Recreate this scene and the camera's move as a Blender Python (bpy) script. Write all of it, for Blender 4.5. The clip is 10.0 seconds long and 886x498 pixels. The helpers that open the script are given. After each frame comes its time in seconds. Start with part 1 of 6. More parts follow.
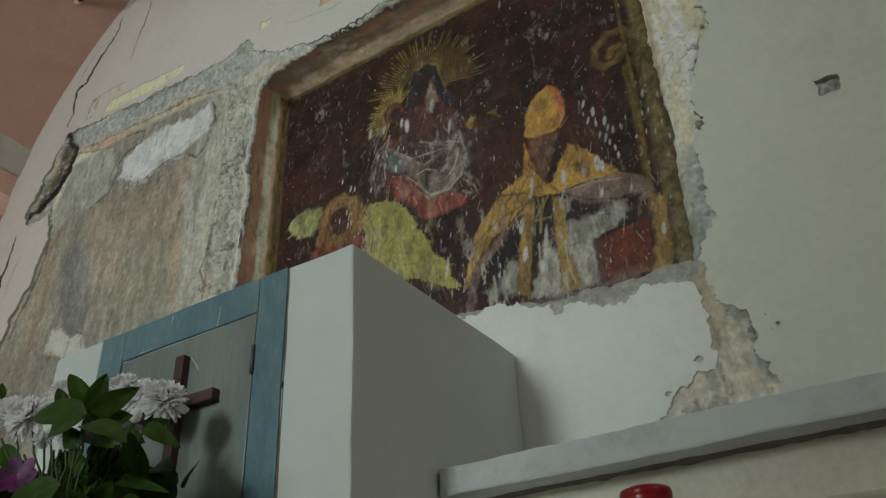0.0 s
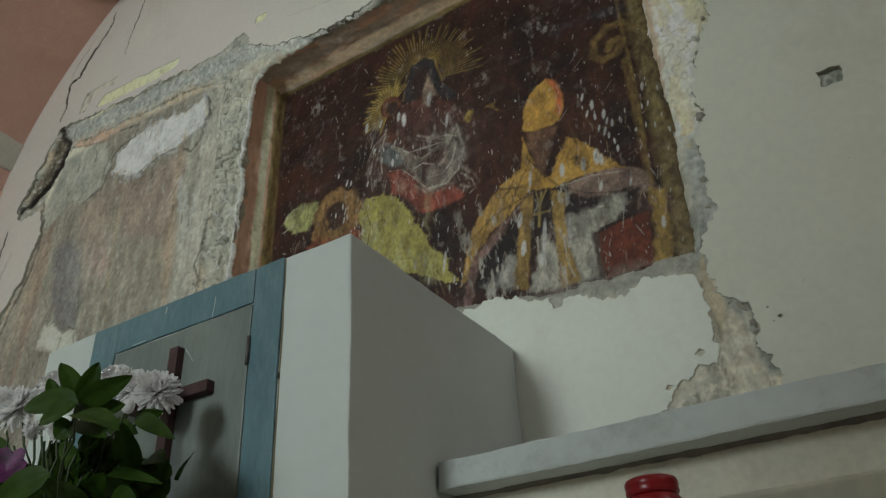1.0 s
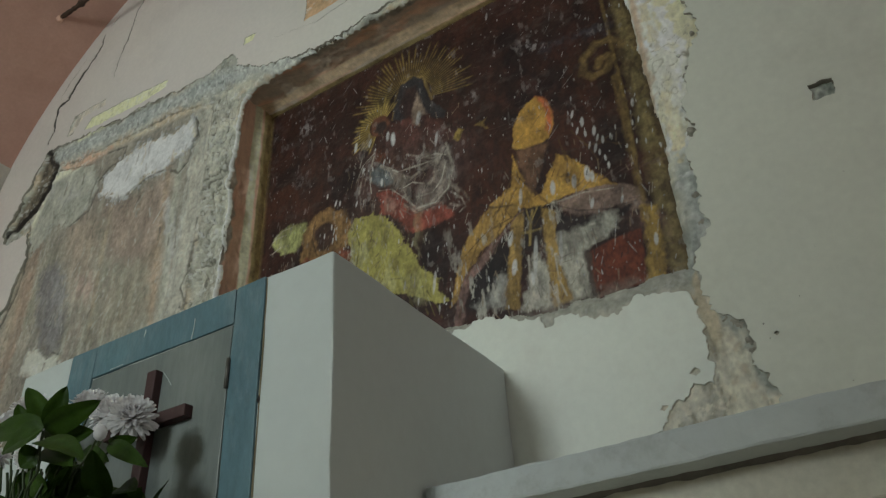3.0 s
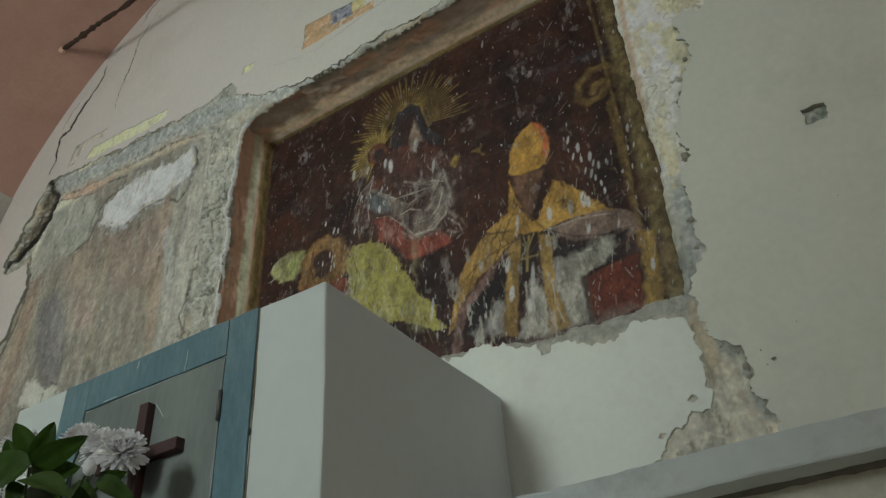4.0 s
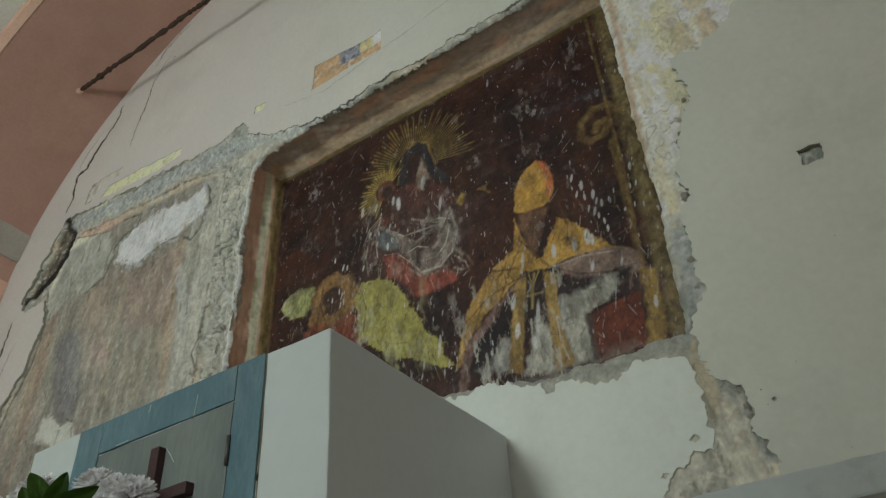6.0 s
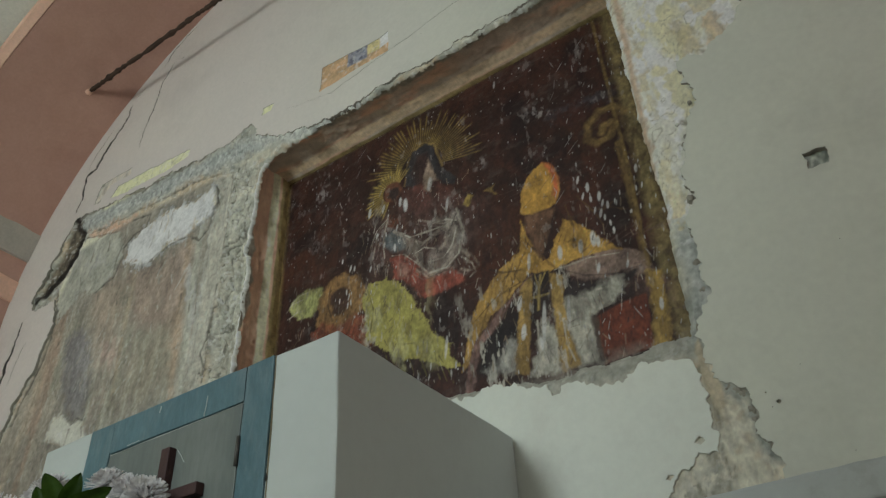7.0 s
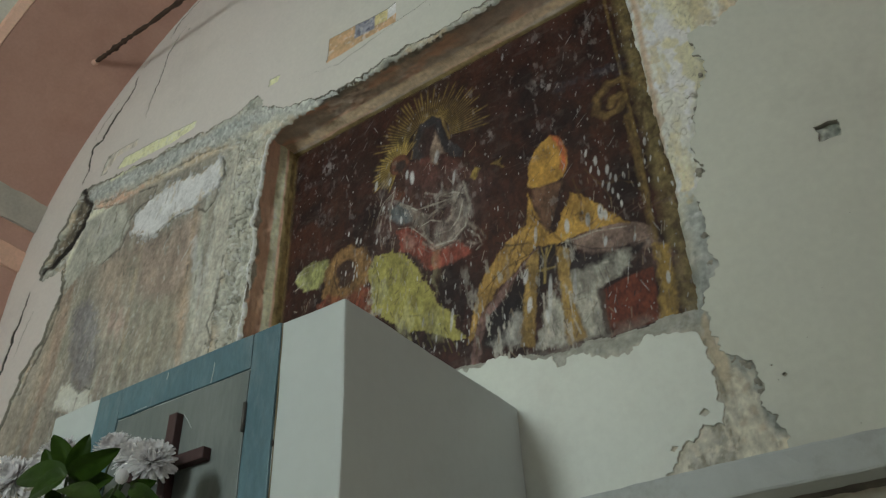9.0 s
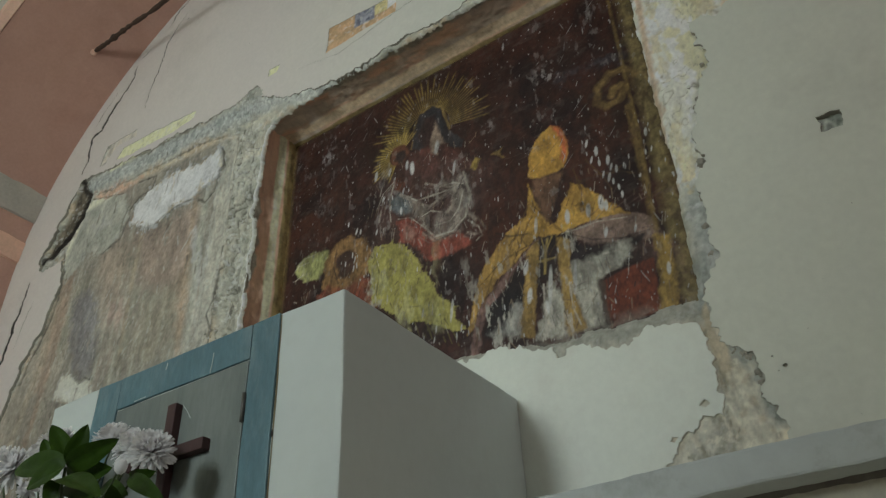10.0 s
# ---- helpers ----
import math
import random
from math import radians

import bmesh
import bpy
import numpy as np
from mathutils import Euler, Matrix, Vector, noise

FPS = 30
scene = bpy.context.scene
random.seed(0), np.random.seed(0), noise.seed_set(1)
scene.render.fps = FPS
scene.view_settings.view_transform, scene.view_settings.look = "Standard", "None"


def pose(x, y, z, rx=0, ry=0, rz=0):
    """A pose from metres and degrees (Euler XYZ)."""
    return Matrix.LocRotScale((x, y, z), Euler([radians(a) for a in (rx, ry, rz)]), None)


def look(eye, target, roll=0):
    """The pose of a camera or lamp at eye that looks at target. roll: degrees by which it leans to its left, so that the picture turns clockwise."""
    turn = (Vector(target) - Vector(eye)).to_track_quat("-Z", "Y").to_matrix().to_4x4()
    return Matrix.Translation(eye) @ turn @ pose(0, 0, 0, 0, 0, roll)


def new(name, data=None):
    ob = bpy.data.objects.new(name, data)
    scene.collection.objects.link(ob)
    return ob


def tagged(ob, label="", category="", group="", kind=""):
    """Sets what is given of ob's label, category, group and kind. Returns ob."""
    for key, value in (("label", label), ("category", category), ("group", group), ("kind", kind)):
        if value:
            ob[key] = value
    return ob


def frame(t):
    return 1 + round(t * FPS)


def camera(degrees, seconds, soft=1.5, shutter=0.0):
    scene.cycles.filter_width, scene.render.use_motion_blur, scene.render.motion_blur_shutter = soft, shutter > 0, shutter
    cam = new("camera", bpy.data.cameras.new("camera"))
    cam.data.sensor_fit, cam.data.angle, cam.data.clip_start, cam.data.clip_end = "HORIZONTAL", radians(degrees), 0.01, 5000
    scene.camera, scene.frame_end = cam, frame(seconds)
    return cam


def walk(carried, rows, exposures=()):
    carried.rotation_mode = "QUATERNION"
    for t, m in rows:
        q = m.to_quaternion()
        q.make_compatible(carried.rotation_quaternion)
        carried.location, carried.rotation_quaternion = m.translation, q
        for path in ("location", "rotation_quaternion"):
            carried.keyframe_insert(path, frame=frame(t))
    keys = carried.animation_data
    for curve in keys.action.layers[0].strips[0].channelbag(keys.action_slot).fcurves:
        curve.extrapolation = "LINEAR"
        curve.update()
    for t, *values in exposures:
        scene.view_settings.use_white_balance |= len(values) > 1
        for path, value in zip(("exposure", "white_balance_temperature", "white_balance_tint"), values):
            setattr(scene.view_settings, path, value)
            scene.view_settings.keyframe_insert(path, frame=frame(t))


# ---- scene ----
cam = camera(60.6, 10.0, soft=1.3)
PATH = [
    (0, (-0.106, 0.077, 1.457), (-0.963, 1.556, 2.495), -3.4),
    (0.5, (-0.119, 0.086, 1.454), (-0.972, 1.569, 2.491), -3.5),
    (1, (-0.138, 0.105, 1.45), (-0.982, 1.591, 2.489), -3.5),
    (1.5, (-0.152, 0.122, 1.451), (-0.988, 1.611, 2.493), -3.6),
    (2, (-0.159, 0.138, 1.456), (-0.985, 1.626, 2.506), -3.8),
    (2.5, (-0.156, 0.151, 1.46), (-0.975, 1.631, 2.527), -4.0),
    (4, (-0.118, 0.175, 1.477), (-0.921, 1.608, 2.619), -4.7),
    (4.5, (-0.109, 0.174, 1.48), (-0.905, 1.59, 2.647), -4.7),
    (5, (-0.087, 0.166, 1.484), (-0.885, 1.565, 2.67), -4.7),
    (5.5, (-0.067, 0.149, 1.488), (-0.87, 1.536, 2.684), -4.7),
    (7, (-0.04, 0.112, 1.487), (-0.866, 1.486, 2.682), -4.2),
    (7.5, (-0.042, 0.109, 1.483), (-0.876, 1.486, 2.67), -3.9),
    (8, (-0.047, 0.112, 1.48), (-0.889, 1.494, 2.655), -3.7),
    (8.5, (-0.051, 0.116, 1.477), (-0.901, 1.504, 2.639), -3.5),
    (9, (-0.054, 0.123, 1.473), (-0.913, 1.517, 2.621), -3.3),
    (9.5, (-0.056, 0.129, 1.475), (-0.92, 1.529, 2.612), -3.2),
    (10, (-0.057, 0.131, 1.476), (-0.925, 1.535, 2.605), -3.2),
]
walk(cam, [(t, look(eye, target, roll)) for t, eye, target, roll in PATH], ((0, -0.12), (2.5, -0.14), (4.5, -0.08), (7, -0.02), (10, -0.05)))

# ---- light ----
world = bpy.data.worlds.new("world")
scene.world = world
world.use_nodes = True
wn = world.node_tree
sky = wn.nodes.new("ShaderNodeTexSky")
sky.sky_type, sky.sun_disc = "NISHITA", False
sky.sun_elevation, sky.sun_rotation = radians(35), radians(200)
wn.links.new(sky.outputs[0], wn.nodes["Background"].inputs[0])
wn.nodes["Background"].inputs[1].default_value = 0.08


def area_light(name, place, target, width, height, watts, tint):
    """An area lamp: sky's light for the far window, plain fill elsewhere."""
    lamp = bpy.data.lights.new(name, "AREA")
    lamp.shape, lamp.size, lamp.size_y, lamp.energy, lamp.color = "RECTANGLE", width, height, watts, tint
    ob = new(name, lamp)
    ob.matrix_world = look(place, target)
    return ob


area_light("area_light", (-1.76, -3.9, 3.5), (-1.95, 0.0, 3.6), 0.7, 1.3, 124.0, (0.885, 1.0, 1.01))
# added pinkish fill to brighten the pier's right side, no known source
area_light("area_light", (1.76, 0.82, 3.5), (-1.1, 1.5, 2.3), 0.9, 1.2, 10.5, (1.05, 0.97, 0.99))

# ---- colour, noise, meshes ----


def tone(r, g, b, k=2.4):
    """Paint colour from 8-bit values seen in dim light."""
    return np.array([min(0.86, k * (c / 255.0) ** 2.2) for c in (r, g, b)])


def lattice(ix, iz, seed):
    v = np.sin(ix * 127.1 + iz * 311.7 + seed * 74.7) * 43758.5453
    return v - np.floor(v)


def vnoise(x, z, seed=0):
    ix, iz = np.floor(x), np.floor(z)
    fx, fz = x - ix, z - iz
    fx, fz = fx * fx * (3 - 2 * fx), fz * fz * (3 - 2 * fz)
    a = lattice(ix, iz, seed) * (1 - fx) + lattice(ix + 1, iz, seed) * fx
    b = lattice(ix, iz + 1, seed) * (1 - fx) + lattice(ix + 1, iz + 1, seed) * fx
    return a * (1 - fz) + b * fz


def fbm(x, z, octaves=4, seed=0):
    """Sum of value noise, about -1 to 1."""
    total, amp, norm = 0.0, 1.0, 0.0
    for k in range(octaves):
        total = total + amp * (2 * vnoise(x * 2 ** k, z * 2 ** k, seed + 13 * k) - 1)
        norm += amp
        amp *= 0.55
    return total / norm * 1.6


def gap(x, z, pts, closed=True):
    """Distance to a polygon (negative inside) or to a line."""
    d = np.full(x.shape, 9.0)
    inside = np.zeros(x.shape, bool)
    n = len(pts)
    for k in range(n if closed else n - 1):
        (ax, az), (bx, bz) = pts[k], pts[(k + 1) % n]
        ex, ez = bx - ax, bz - az
        s = np.clip(((x - ax) * ex + (z - az) * ez) / (ex * ex + ez * ez + 1e-12), 0, 1)
        d = np.minimum(d, np.hypot(x - ax - s * ex, z - az - s * ez))
        if closed:
            hit = (az > z) != (bz > z)
            inside ^= hit & (x < ax + (z - az) * ex / (ez if abs(ez) > 1e-9 else 1e-9))
    return np.where(inside, -d, d)


class Canvas:
    """A sheet of small facets with a height and a paint colour at every corner."""

    def __init__(self, xs, zs, colour):
        self.xs, self.zs = xs, zs
        self.x, self.z = np.meshgrid(xs, zs)
        self.c = np.ones(self.x.shape + (3,)) * np.array(colour)
        self.h = np.zeros(self.x.shape)

    def window(self, pts, margin):
        p = np.array(pts)
        i0, i1 = np.searchsorted(self.xs, (p[:, 0].min() - margin, p[:, 0].max() + margin))
        k0, k1 = np.searchsorted(self.zs, (p[:, 1].min() - margin, p[:, 1].max() + margin))
        return slice(k0, k1), slice(i0, i1)

    def lay(self, w, mask, colour, var, seed, grain):
        x, z = self.x[w], self.z[w]
        tint = 1 + var * fbm(x * grain[0], z * grain[1], 4, seed) + 0.5 * var * fbm(x * 110, z * 60, 2, seed + 2)
        paint = np.array(colour)[None, None, :] * tint[..., None]
        m = mask[..., None]
        self.c[w] = self.c[w] * (1 - m) + np.clip(paint, 0.004, 0.9) * m

    def shape(self, pts, colour, alpha=1.0, soft=0.005, rough=0.008, var=0.3, seed=1, grain=(30, 12), lift=0.0, worn=0.0):
        w = self.window(pts, 0.06 + soft)
        x, z = self.x[w], self.z[w]
        d = gap(x, z, pts) + rough * fbm(x * 28, z * 28, 3, seed + 5) + 0.4 * rough * fbm(x * 95, z * 70, 2, seed + 6)
        mask = np.clip(0.5 - d / (2 * soft), 0, 1) * alpha
        if worn:
            mask = mask * np.clip(1.2 - worn * 1.6 * np.clip(fbm(x * 22, z * 9, 4, seed + 40) + 0.25, 0, 1), 0, 1)
        self.lay(w, mask, colour, var, seed, grain)
        self.h[w] += lift * mask

    def line(self, pts, width, colour, alpha=1.0, rough=0.25, var=0.3, seed=1, lift=0.0, worn=0.0):
        w = self.window(pts, 2 * width + 0.02)
        x, z = self.x[w], self.z[w]
        d = gap(x, z, pts, False) * (1 + rough * fbm(x * 40, z * 40, 2, seed))
        mask = np.clip(1.4 * (1 - d / width), 0, 1) * alpha
        if worn:
            mask = mask * np.clip(1.1 - worn * 1.6 * np.clip(fbm(x * 30, z * 30, 3, seed + 9) + 0.3, 0, 1), 0, 1)
        self.lay(w, mask, colour, var, seed, (40, 40))
        self.h[w] += lift * mask

    def wash(self, colour, alpha, grain, seed, level=0.0, spread=0.4, box=None):
        """Patches of colour by noise, over the whole sheet or a box."""
        w = self.window(box, 0.0) if box else (slice(None), slice(None))
        x, z = self.x[w], self.z[w]
        mask = np.clip((fbm(x * grain[0], z * grain[1], 5, seed) - level) / spread, 0, 1) * alpha
        if box:
            p = np.array(box)
            edge = np.minimum(np.minimum(x - p[:, 0].min(), p[:, 0].max() - x), np.minimum(z - p[:, 1].min(), p[:, 1].max() - z))
            mask = mask * np.clip(edge / 0.08, 0, 1)
        self.lay(w, mask, colour, 0.15, seed + 3, (30, 30))

    def rays(self, centre, inner, outer, a0, a1, count, colour, seed, fill=0.35, squash=1.0):
        """Rays of gilding between two angles (degrees, 90 up)."""
        cx, cz = centre
        w = self.window([(cx - outer, cz - outer), (cx + outer, cz + outer)], 0.02)
        x, z = self.x[w] - cx, (self.z[w] - cz) / squash
        r, a = np.hypot(x, z), (np.degrees(np.arctan2(z, x)) + 90) % 360 - 90
        u = (a - a0) / (a1 - a0) * count
        k = np.floor(u)
        reach = inner + (outer - inner) * (0.55 + 0.45 * lattice(k, k * 0 + 3, seed))
        body = np.clip(1 - np.abs(u - k - 0.5) / (0.44 - 0.16 * np.clip((r - inner) / (outer - inner), 0, 1)), 0, 1) ** 0.7
        mask = np.maximum(body, fill * np.clip(1 - (r - inner) / (outer - inner), 0, 1))
        mask *= (r > inner) * np.clip((reach - r) / 0.03, 0, 1) * (u > 0) * (u < count)
        mask *= 0.5 + 0.5 * vnoise(self.x[w] * 25, self.z[w] * 25, seed)
        self.lay(w, np.clip(mask * 1.1, 0, 1), colour, 0.3, seed, (30, 30))

    def drop(self, x, z, width, height, colour, alpha=1.0, lean=0.0):
        w = self.window([(x - height, z - height), (x + height, z + height)], 0.004)
        dx, dz = self.x[w] - x, self.z[w] - z
        dx = dx - lean * dz
        d = np.hypot(dx / width, dz / height)
        mask = np.clip((1.25 - d) / 0.5, 0, 1) * alpha
        m = mask[..., None]
        self.c[w] = self.c[w] * (1 - m) + np.array(colour) * m


def sheet(name, canvas, keep, y, material, parent=None):
    """The canvas as a mesh that faces the room; keep: which facets."""
    nz, nx = canvas.x.shape
    idx = np.arange(nz * nx).reshape(nz, nx)
    quads = np.stack([idx[:-1, :-1], idx[:-1, 1:], idx[1:, 1:], idx[1:, :-1]], -1)[keep]
    used = np.zeros(nz * nx, bool)
    used[quads.ravel()] = True
    back = np.cumsum(used) - 1
    co = np.stack([canvas.x.ravel(), y - canvas.h.ravel(), canvas.z.ravel()], -1)[used]
    quads = back[quads]
    me = bpy.data.meshes.new(name)
    me.vertices.add(len(co))
    me.vertices.foreach_set("co", co.astype(np.float32).ravel())
    me.loops.add(quads.size)
    me.loops.foreach_set("vertex_index", quads.astype(np.int32).ravel())
    me.polygons.add(len(quads))
    me.polygons.foreach_set("loop_start", np.arange(0, quads.size, 4, dtype=np.int32))
    me.polygons.foreach_set("use_smooth", np.ones(len(quads), bool))
    me.update(calc_edges=True)
    layer = me.color_attributes.new("paint", "FLOAT_COLOR", "POINT")
    rgba = np.ones((len(co), 4), np.float32)
    rgba[:, :3] = np.clip(canvas.c.reshape(-1, 3)[used], 0.003, 0.9)
    layer.data.foreach_set("color", rgba.ravel())
    me.materials.append(material)
    ob = new(name, me)
    ob.parent = parent
    return ob


def part(name, bm, material, parent=None, label="", smooth=False):
    """Link a bmesh as one mesh object, under a thing if one is given."""
    me = bpy.data.meshes.new(name)
    bmesh.ops.recalc_face_normals(bm, faces=bm.faces)
    for f in bm.faces:
        f.smooth = smooth
    bm.to_mesh(me)
    bm.free()
    me.materials.append(material)
    ob = new(name, me)
    ob.parent = parent
    if label:
        ob["label"] = label
    return ob


def block(x0, x1, y0, y1, z0, z1, bevel=0.004, segments=2):
    bm = bmesh.new()
    bmesh.ops.create_cube(bm, size=1.0)
    for v in bm.verts:
        v.co = ((x0 + x1) / 2 + v.co.x * (x1 - x0), (y0 + y1) / 2 + v.co.y * (y1 - y0), (z0 + z1) / 2 + v.co.z * (z1 - z0))
    if bevel:
        bmesh.ops.bevel(bm, geom=bm.edges[:], offset=bevel, segments=segments, profile=0.6, affect="EDGES")
    return bm


def worn_block(x0, x1, y0, y1, z0, z1, step, amount, seed, bevel=0.006):
    """A block with uneven, slightly chipped faces and edges."""
    bm = block(x0, x1, y0, y1, z0, z1, bevel, 2)
    for axis, a, b in ((0, x0, x1), (1, y0, y1), (2, z0, z1)):
        n = int((b - a) / step)
        for k in range(1, n):
            co, no = Vector((0, 0, 0)), Vector((0, 0, 0))
            co[axis], no[axis] = a + (b - a) * k / n, 1
            bmesh.ops.bisect_plane(bm, geom=bm.verts[:] + bm.edges[:] + bm.faces[:], plane_co=co, plane_no=no)
    for v in bm.verts:
        p = v.co * 7 + Vector((seed, seed * 2.3, 0))
        near = sum(min(v.co[k] - lo, hi - v.co[k]) < bevel * 1.3 for k, (lo, hi) in enumerate(((x0, x1), (y0, y1), (z0, z1))))
        v.co += noise.noise_vector(p) * amount * (1.0 if near < 2 else 1.6) + noise.noise_vector(v.co * 40) * amount * (0.25 if near < 2 else 1.3)
    return bm


def lathe(profile, centre, segments=40):
    """A body of revolution from (radius, height) pairs."""
    bm = bmesh.new()
    rings = []
    for r, h in profile:
        rings.append([bm.verts.new((centre[0] + r * math.cos(2 * math.pi * k / segments), centre[1] + r * math.sin(2 * math.pi * k / segments), centre[2] + h)) for k in range(segments)])
    for a, b in zip(rings, rings[1:]):
        for k in range(segments):
            bm.faces.new((a[k], a[(k + 1) % segments], b[(k + 1) % segments], b[k]))
    bm.faces.new(rings[0])
    bm.faces.new(rings[-1])
    return bm


def tube(pts, radius, sides=8, rough=0.0):
    """A round bar along a line of points."""
    bm = bmesh.new()
    pts = [Vector(p) for p in pts]
    rings = []
    for k, p in enumerate(pts):
        way = (pts[min(k + 1, len(pts) - 1)] - pts[max(k - 1, 0)]).normalized()
        u = way.orthogonal().normalized() if abs(way.z) > 0.9 else way.cross(Vector((0, 0, 1))).normalized()
        v = way.cross(u)
        r = radius * (1 + rough * noise.noise(p * 30))
        rings.append([bm.verts.new(p + (u * math.cos(a) + v * math.sin(a)) * r) for a in (2 * math.pi * j / sides for j in range(sides))])
    for a, b in zip(rings, rings[1:]):
        for j in range(sides):
            bm.faces.new((a[j], a[(j + 1) % sides], b[(j + 1) % sides], b[j]))
    bm.faces.new(rings[0])
    bm.faces.new(rings[-1])
    return bm


# ---- materials ----


def material(name, colour, rough=0.7, second=None, scale=6.0, amount=0.5, grain=80.0, bump=0.15, stretch=(1, 1, 1), metal=0.0, attribute="", fine=0.08,
             stain=None, stain_scale=1.2, spread=0.25):
    """Two-scale procedural surface: broad patches, fine grain, relief. With attribute, the base is the sheet's own paint."""
    m = bpy.data.materials.new(name)
    m.use_nodes = True
    n, link = m.node_tree.nodes, m.node_tree.links.new
    bsdf = n["Principled BSDF"]
    geo = n.new("ShaderNodeNewGeometry")
    mapping = n.new("ShaderNodeMapping")
    mapping.inputs["Scale"].default_value = stretch
    link(geo.outputs["Position"], mapping.inputs["Vector"])

    def noise_node(s, detail=6.0, roughness=0.6):
        t = n.new("ShaderNodeTexNoise")
        t.inputs["Scale"].default_value, t.inputs["Detail"].default_value, t.inputs["Roughness"].default_value = s, detail, roughness
        link(mapping.outputs[0], t.inputs["Vector"])
        return t.outputs["Fac"]

    def mix(fac, a, b):
        x = n.new("ShaderNodeMix")
        x.data_type = "RGBA"
        if isinstance(fac, float):
            x.inputs["Factor"].default_value = fac
        else:
            link(fac, x.inputs["Factor"])
        for sock, val in ((x.inputs[6], a), (x.inputs[7], b)):
            if hasattr(val, "links"):
                link(val, sock)
            else:
                sock.default_value = (*val, 1)
        return x.outputs[2]

    def ramp(fac, lo, hi, top=1.0):
        r = n.new("ShaderNodeMapRange")
        r.inputs["From Min"].default_value, r.inputs["From Max"].default_value, r.inputs["To Max"].default_value = lo, hi, top
        link(fac, r.inputs["Value"])
        return r.outputs[0]

    if attribute:
        a = n.new("ShaderNodeAttribute")
        a.attribute_name = attribute
        col = a.outputs["Color"]
    else:
        col = mix(ramp(noise_node(scale), 0.5 - spread, 0.5 + spread, amount), tuple(colour), tuple(second if second is not None else [c * 0.8 for c in colour]))
    if stain is not None:
        col = mix(ramp(noise_node(stain_scale, 8.0, 0.7), 0.52, 0.72, 0.6), col, tuple(stain))
    g = n.new("ShaderNodeMapRange")
    g.inputs["To Min"].default_value, g.inputs["To Max"].default_value = 1 - fine * 2, 1 + fine * 2
    link(noise_node(grain, 3.0), g.inputs["Value"])
    vec = n.new("ShaderNodeVectorMath")
    vec.operation = "SCALE"
    link(col, vec.inputs[0])
    link(g.outputs[0], vec.inputs["Scale"])
    link(vec.outputs[0], bsdf.inputs["Base Color"])
    bsdf.inputs["Roughness"].default_value, bsdf.inputs["Metallic"].default_value = rough, metal
    bsdf.inputs["Specular IOR Level"].default_value = 0.35
    if bump:
        b = n.new("ShaderNodeBump")
        b.inputs["Strength"].default_value, b.inputs["Distance"].default_value = bump, 0.004
        add = n.new("ShaderNodeMath")
        add.operation = "ADD"
        link(noise_node(grain, 4.0), add.inputs[0])
        link(noise_node(scale * 2.5, 5.0), add.inputs[1])
        link(add.outputs[0], b.inputs["Height"])
        link(b.outputs[0], bsdf.inputs["Normal"])
    return m


# fresher, whiter patch; part of its whiteness makes up for blocked window light
FRESH = material("fresh_white_plaster", (0.775, 0.81, 0.735), 0.7, (0.71, 0.75, 0.675), 1.6, 0.8, 45, 0.08, fine=0.03, stain=(0.66, 0.655, 0.59), stain_scale=2.2)
PLASTER = material("painted_plaster", (0.72, 0.715, 0.655), 0.75, (0.64, 0.635, 0.58), 1.1, 0.7, 38, 0.10, fine=0.04, stain=(0.56, 0.55, 0.50), stain_scale=1.3)
PIER = material("white_pier_paint", (0.54, 0.58, 0.555), 0.6, (0.49, 0.53, 0.505), 2.5, 0.7, 30, 0.05, fine=0.02, stain=(0.46, 0.485, 0.455), stain_scale=3.0)
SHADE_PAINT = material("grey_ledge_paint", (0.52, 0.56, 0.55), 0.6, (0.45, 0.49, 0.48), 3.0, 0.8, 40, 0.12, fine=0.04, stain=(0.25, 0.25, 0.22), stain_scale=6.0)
MORTAR = material("mortar_core", tone(112, 109, 100), 0.95, tone(92, 89, 82), 12.0, 0.8, 80, 0.5)
CREAM = material("cream_plaster", (0.74, 0.72, 0.62), 0.8, (0.60, 0.57, 0.48), 4.0, 0.9, 60, 0.4)
MASONRY = material("old_mortar", (0.4, 0.4, 0.4), 0.9, grain=90, scale=14, bump=0.6, attribute="paint", fine=0.10)
FADED = material("faded_fresco_paint", (0.4, 0.4, 0.4), 0.85, grain=120, scale=16, bump=0.35, attribute="paint", fine=0.12)
PAINTED = material("painted_wall_picture", (0.2, 0.2, 0.2), 0.55, grain=140, scale=20, bump=0.2, attribute="paint", fine=0.10)
TERRACOTTA = material("terracotta_paint", tone(131, 105, 95), 0.85, tone(120, 93, 83), 1.8, 1.0, 50, 0.25, stain=tone(140, 112, 100), stain_scale=1.1, fine=0.05)
RIM = material("pale_pink_plaster", tone(160, 132, 116), 0.85, tone(140, 112, 98), 4.0, 0.8, 50, 0.3)
GREYBAND = material("grey_stone_band", tone(128, 124, 116), 0.85, tone(108, 104, 98), 5.0, 0.8, 50, 0.4)
VAULT = material("grey_vault_plaster", tone(150, 148, 140), 0.85, tone(130, 127, 120), 1.2, 0.7, 50, 0.2)
BLUE = material("blue_worn_wood_paint", (0.112, 0.20, 0.228), 0.5, (0.070, 0.138, 0.165), 11.0, 1.0, 70, 0.45, stretch=(1, 1, 0.35), stain=(0.20, 0.255, 0.26), stain_scale=9.0, fine=0.14)
DOOR = material("grey_brushed_door", (0.195, 0.215, 0.19), 0.42, (0.125, 0.145, 0.14), 6.0, 1.0, 70, 0.2, stretch=(1, 1, 0.25), stain=(0.235, 0.255, 0.235), stain_scale=4.0, fine=0.1)
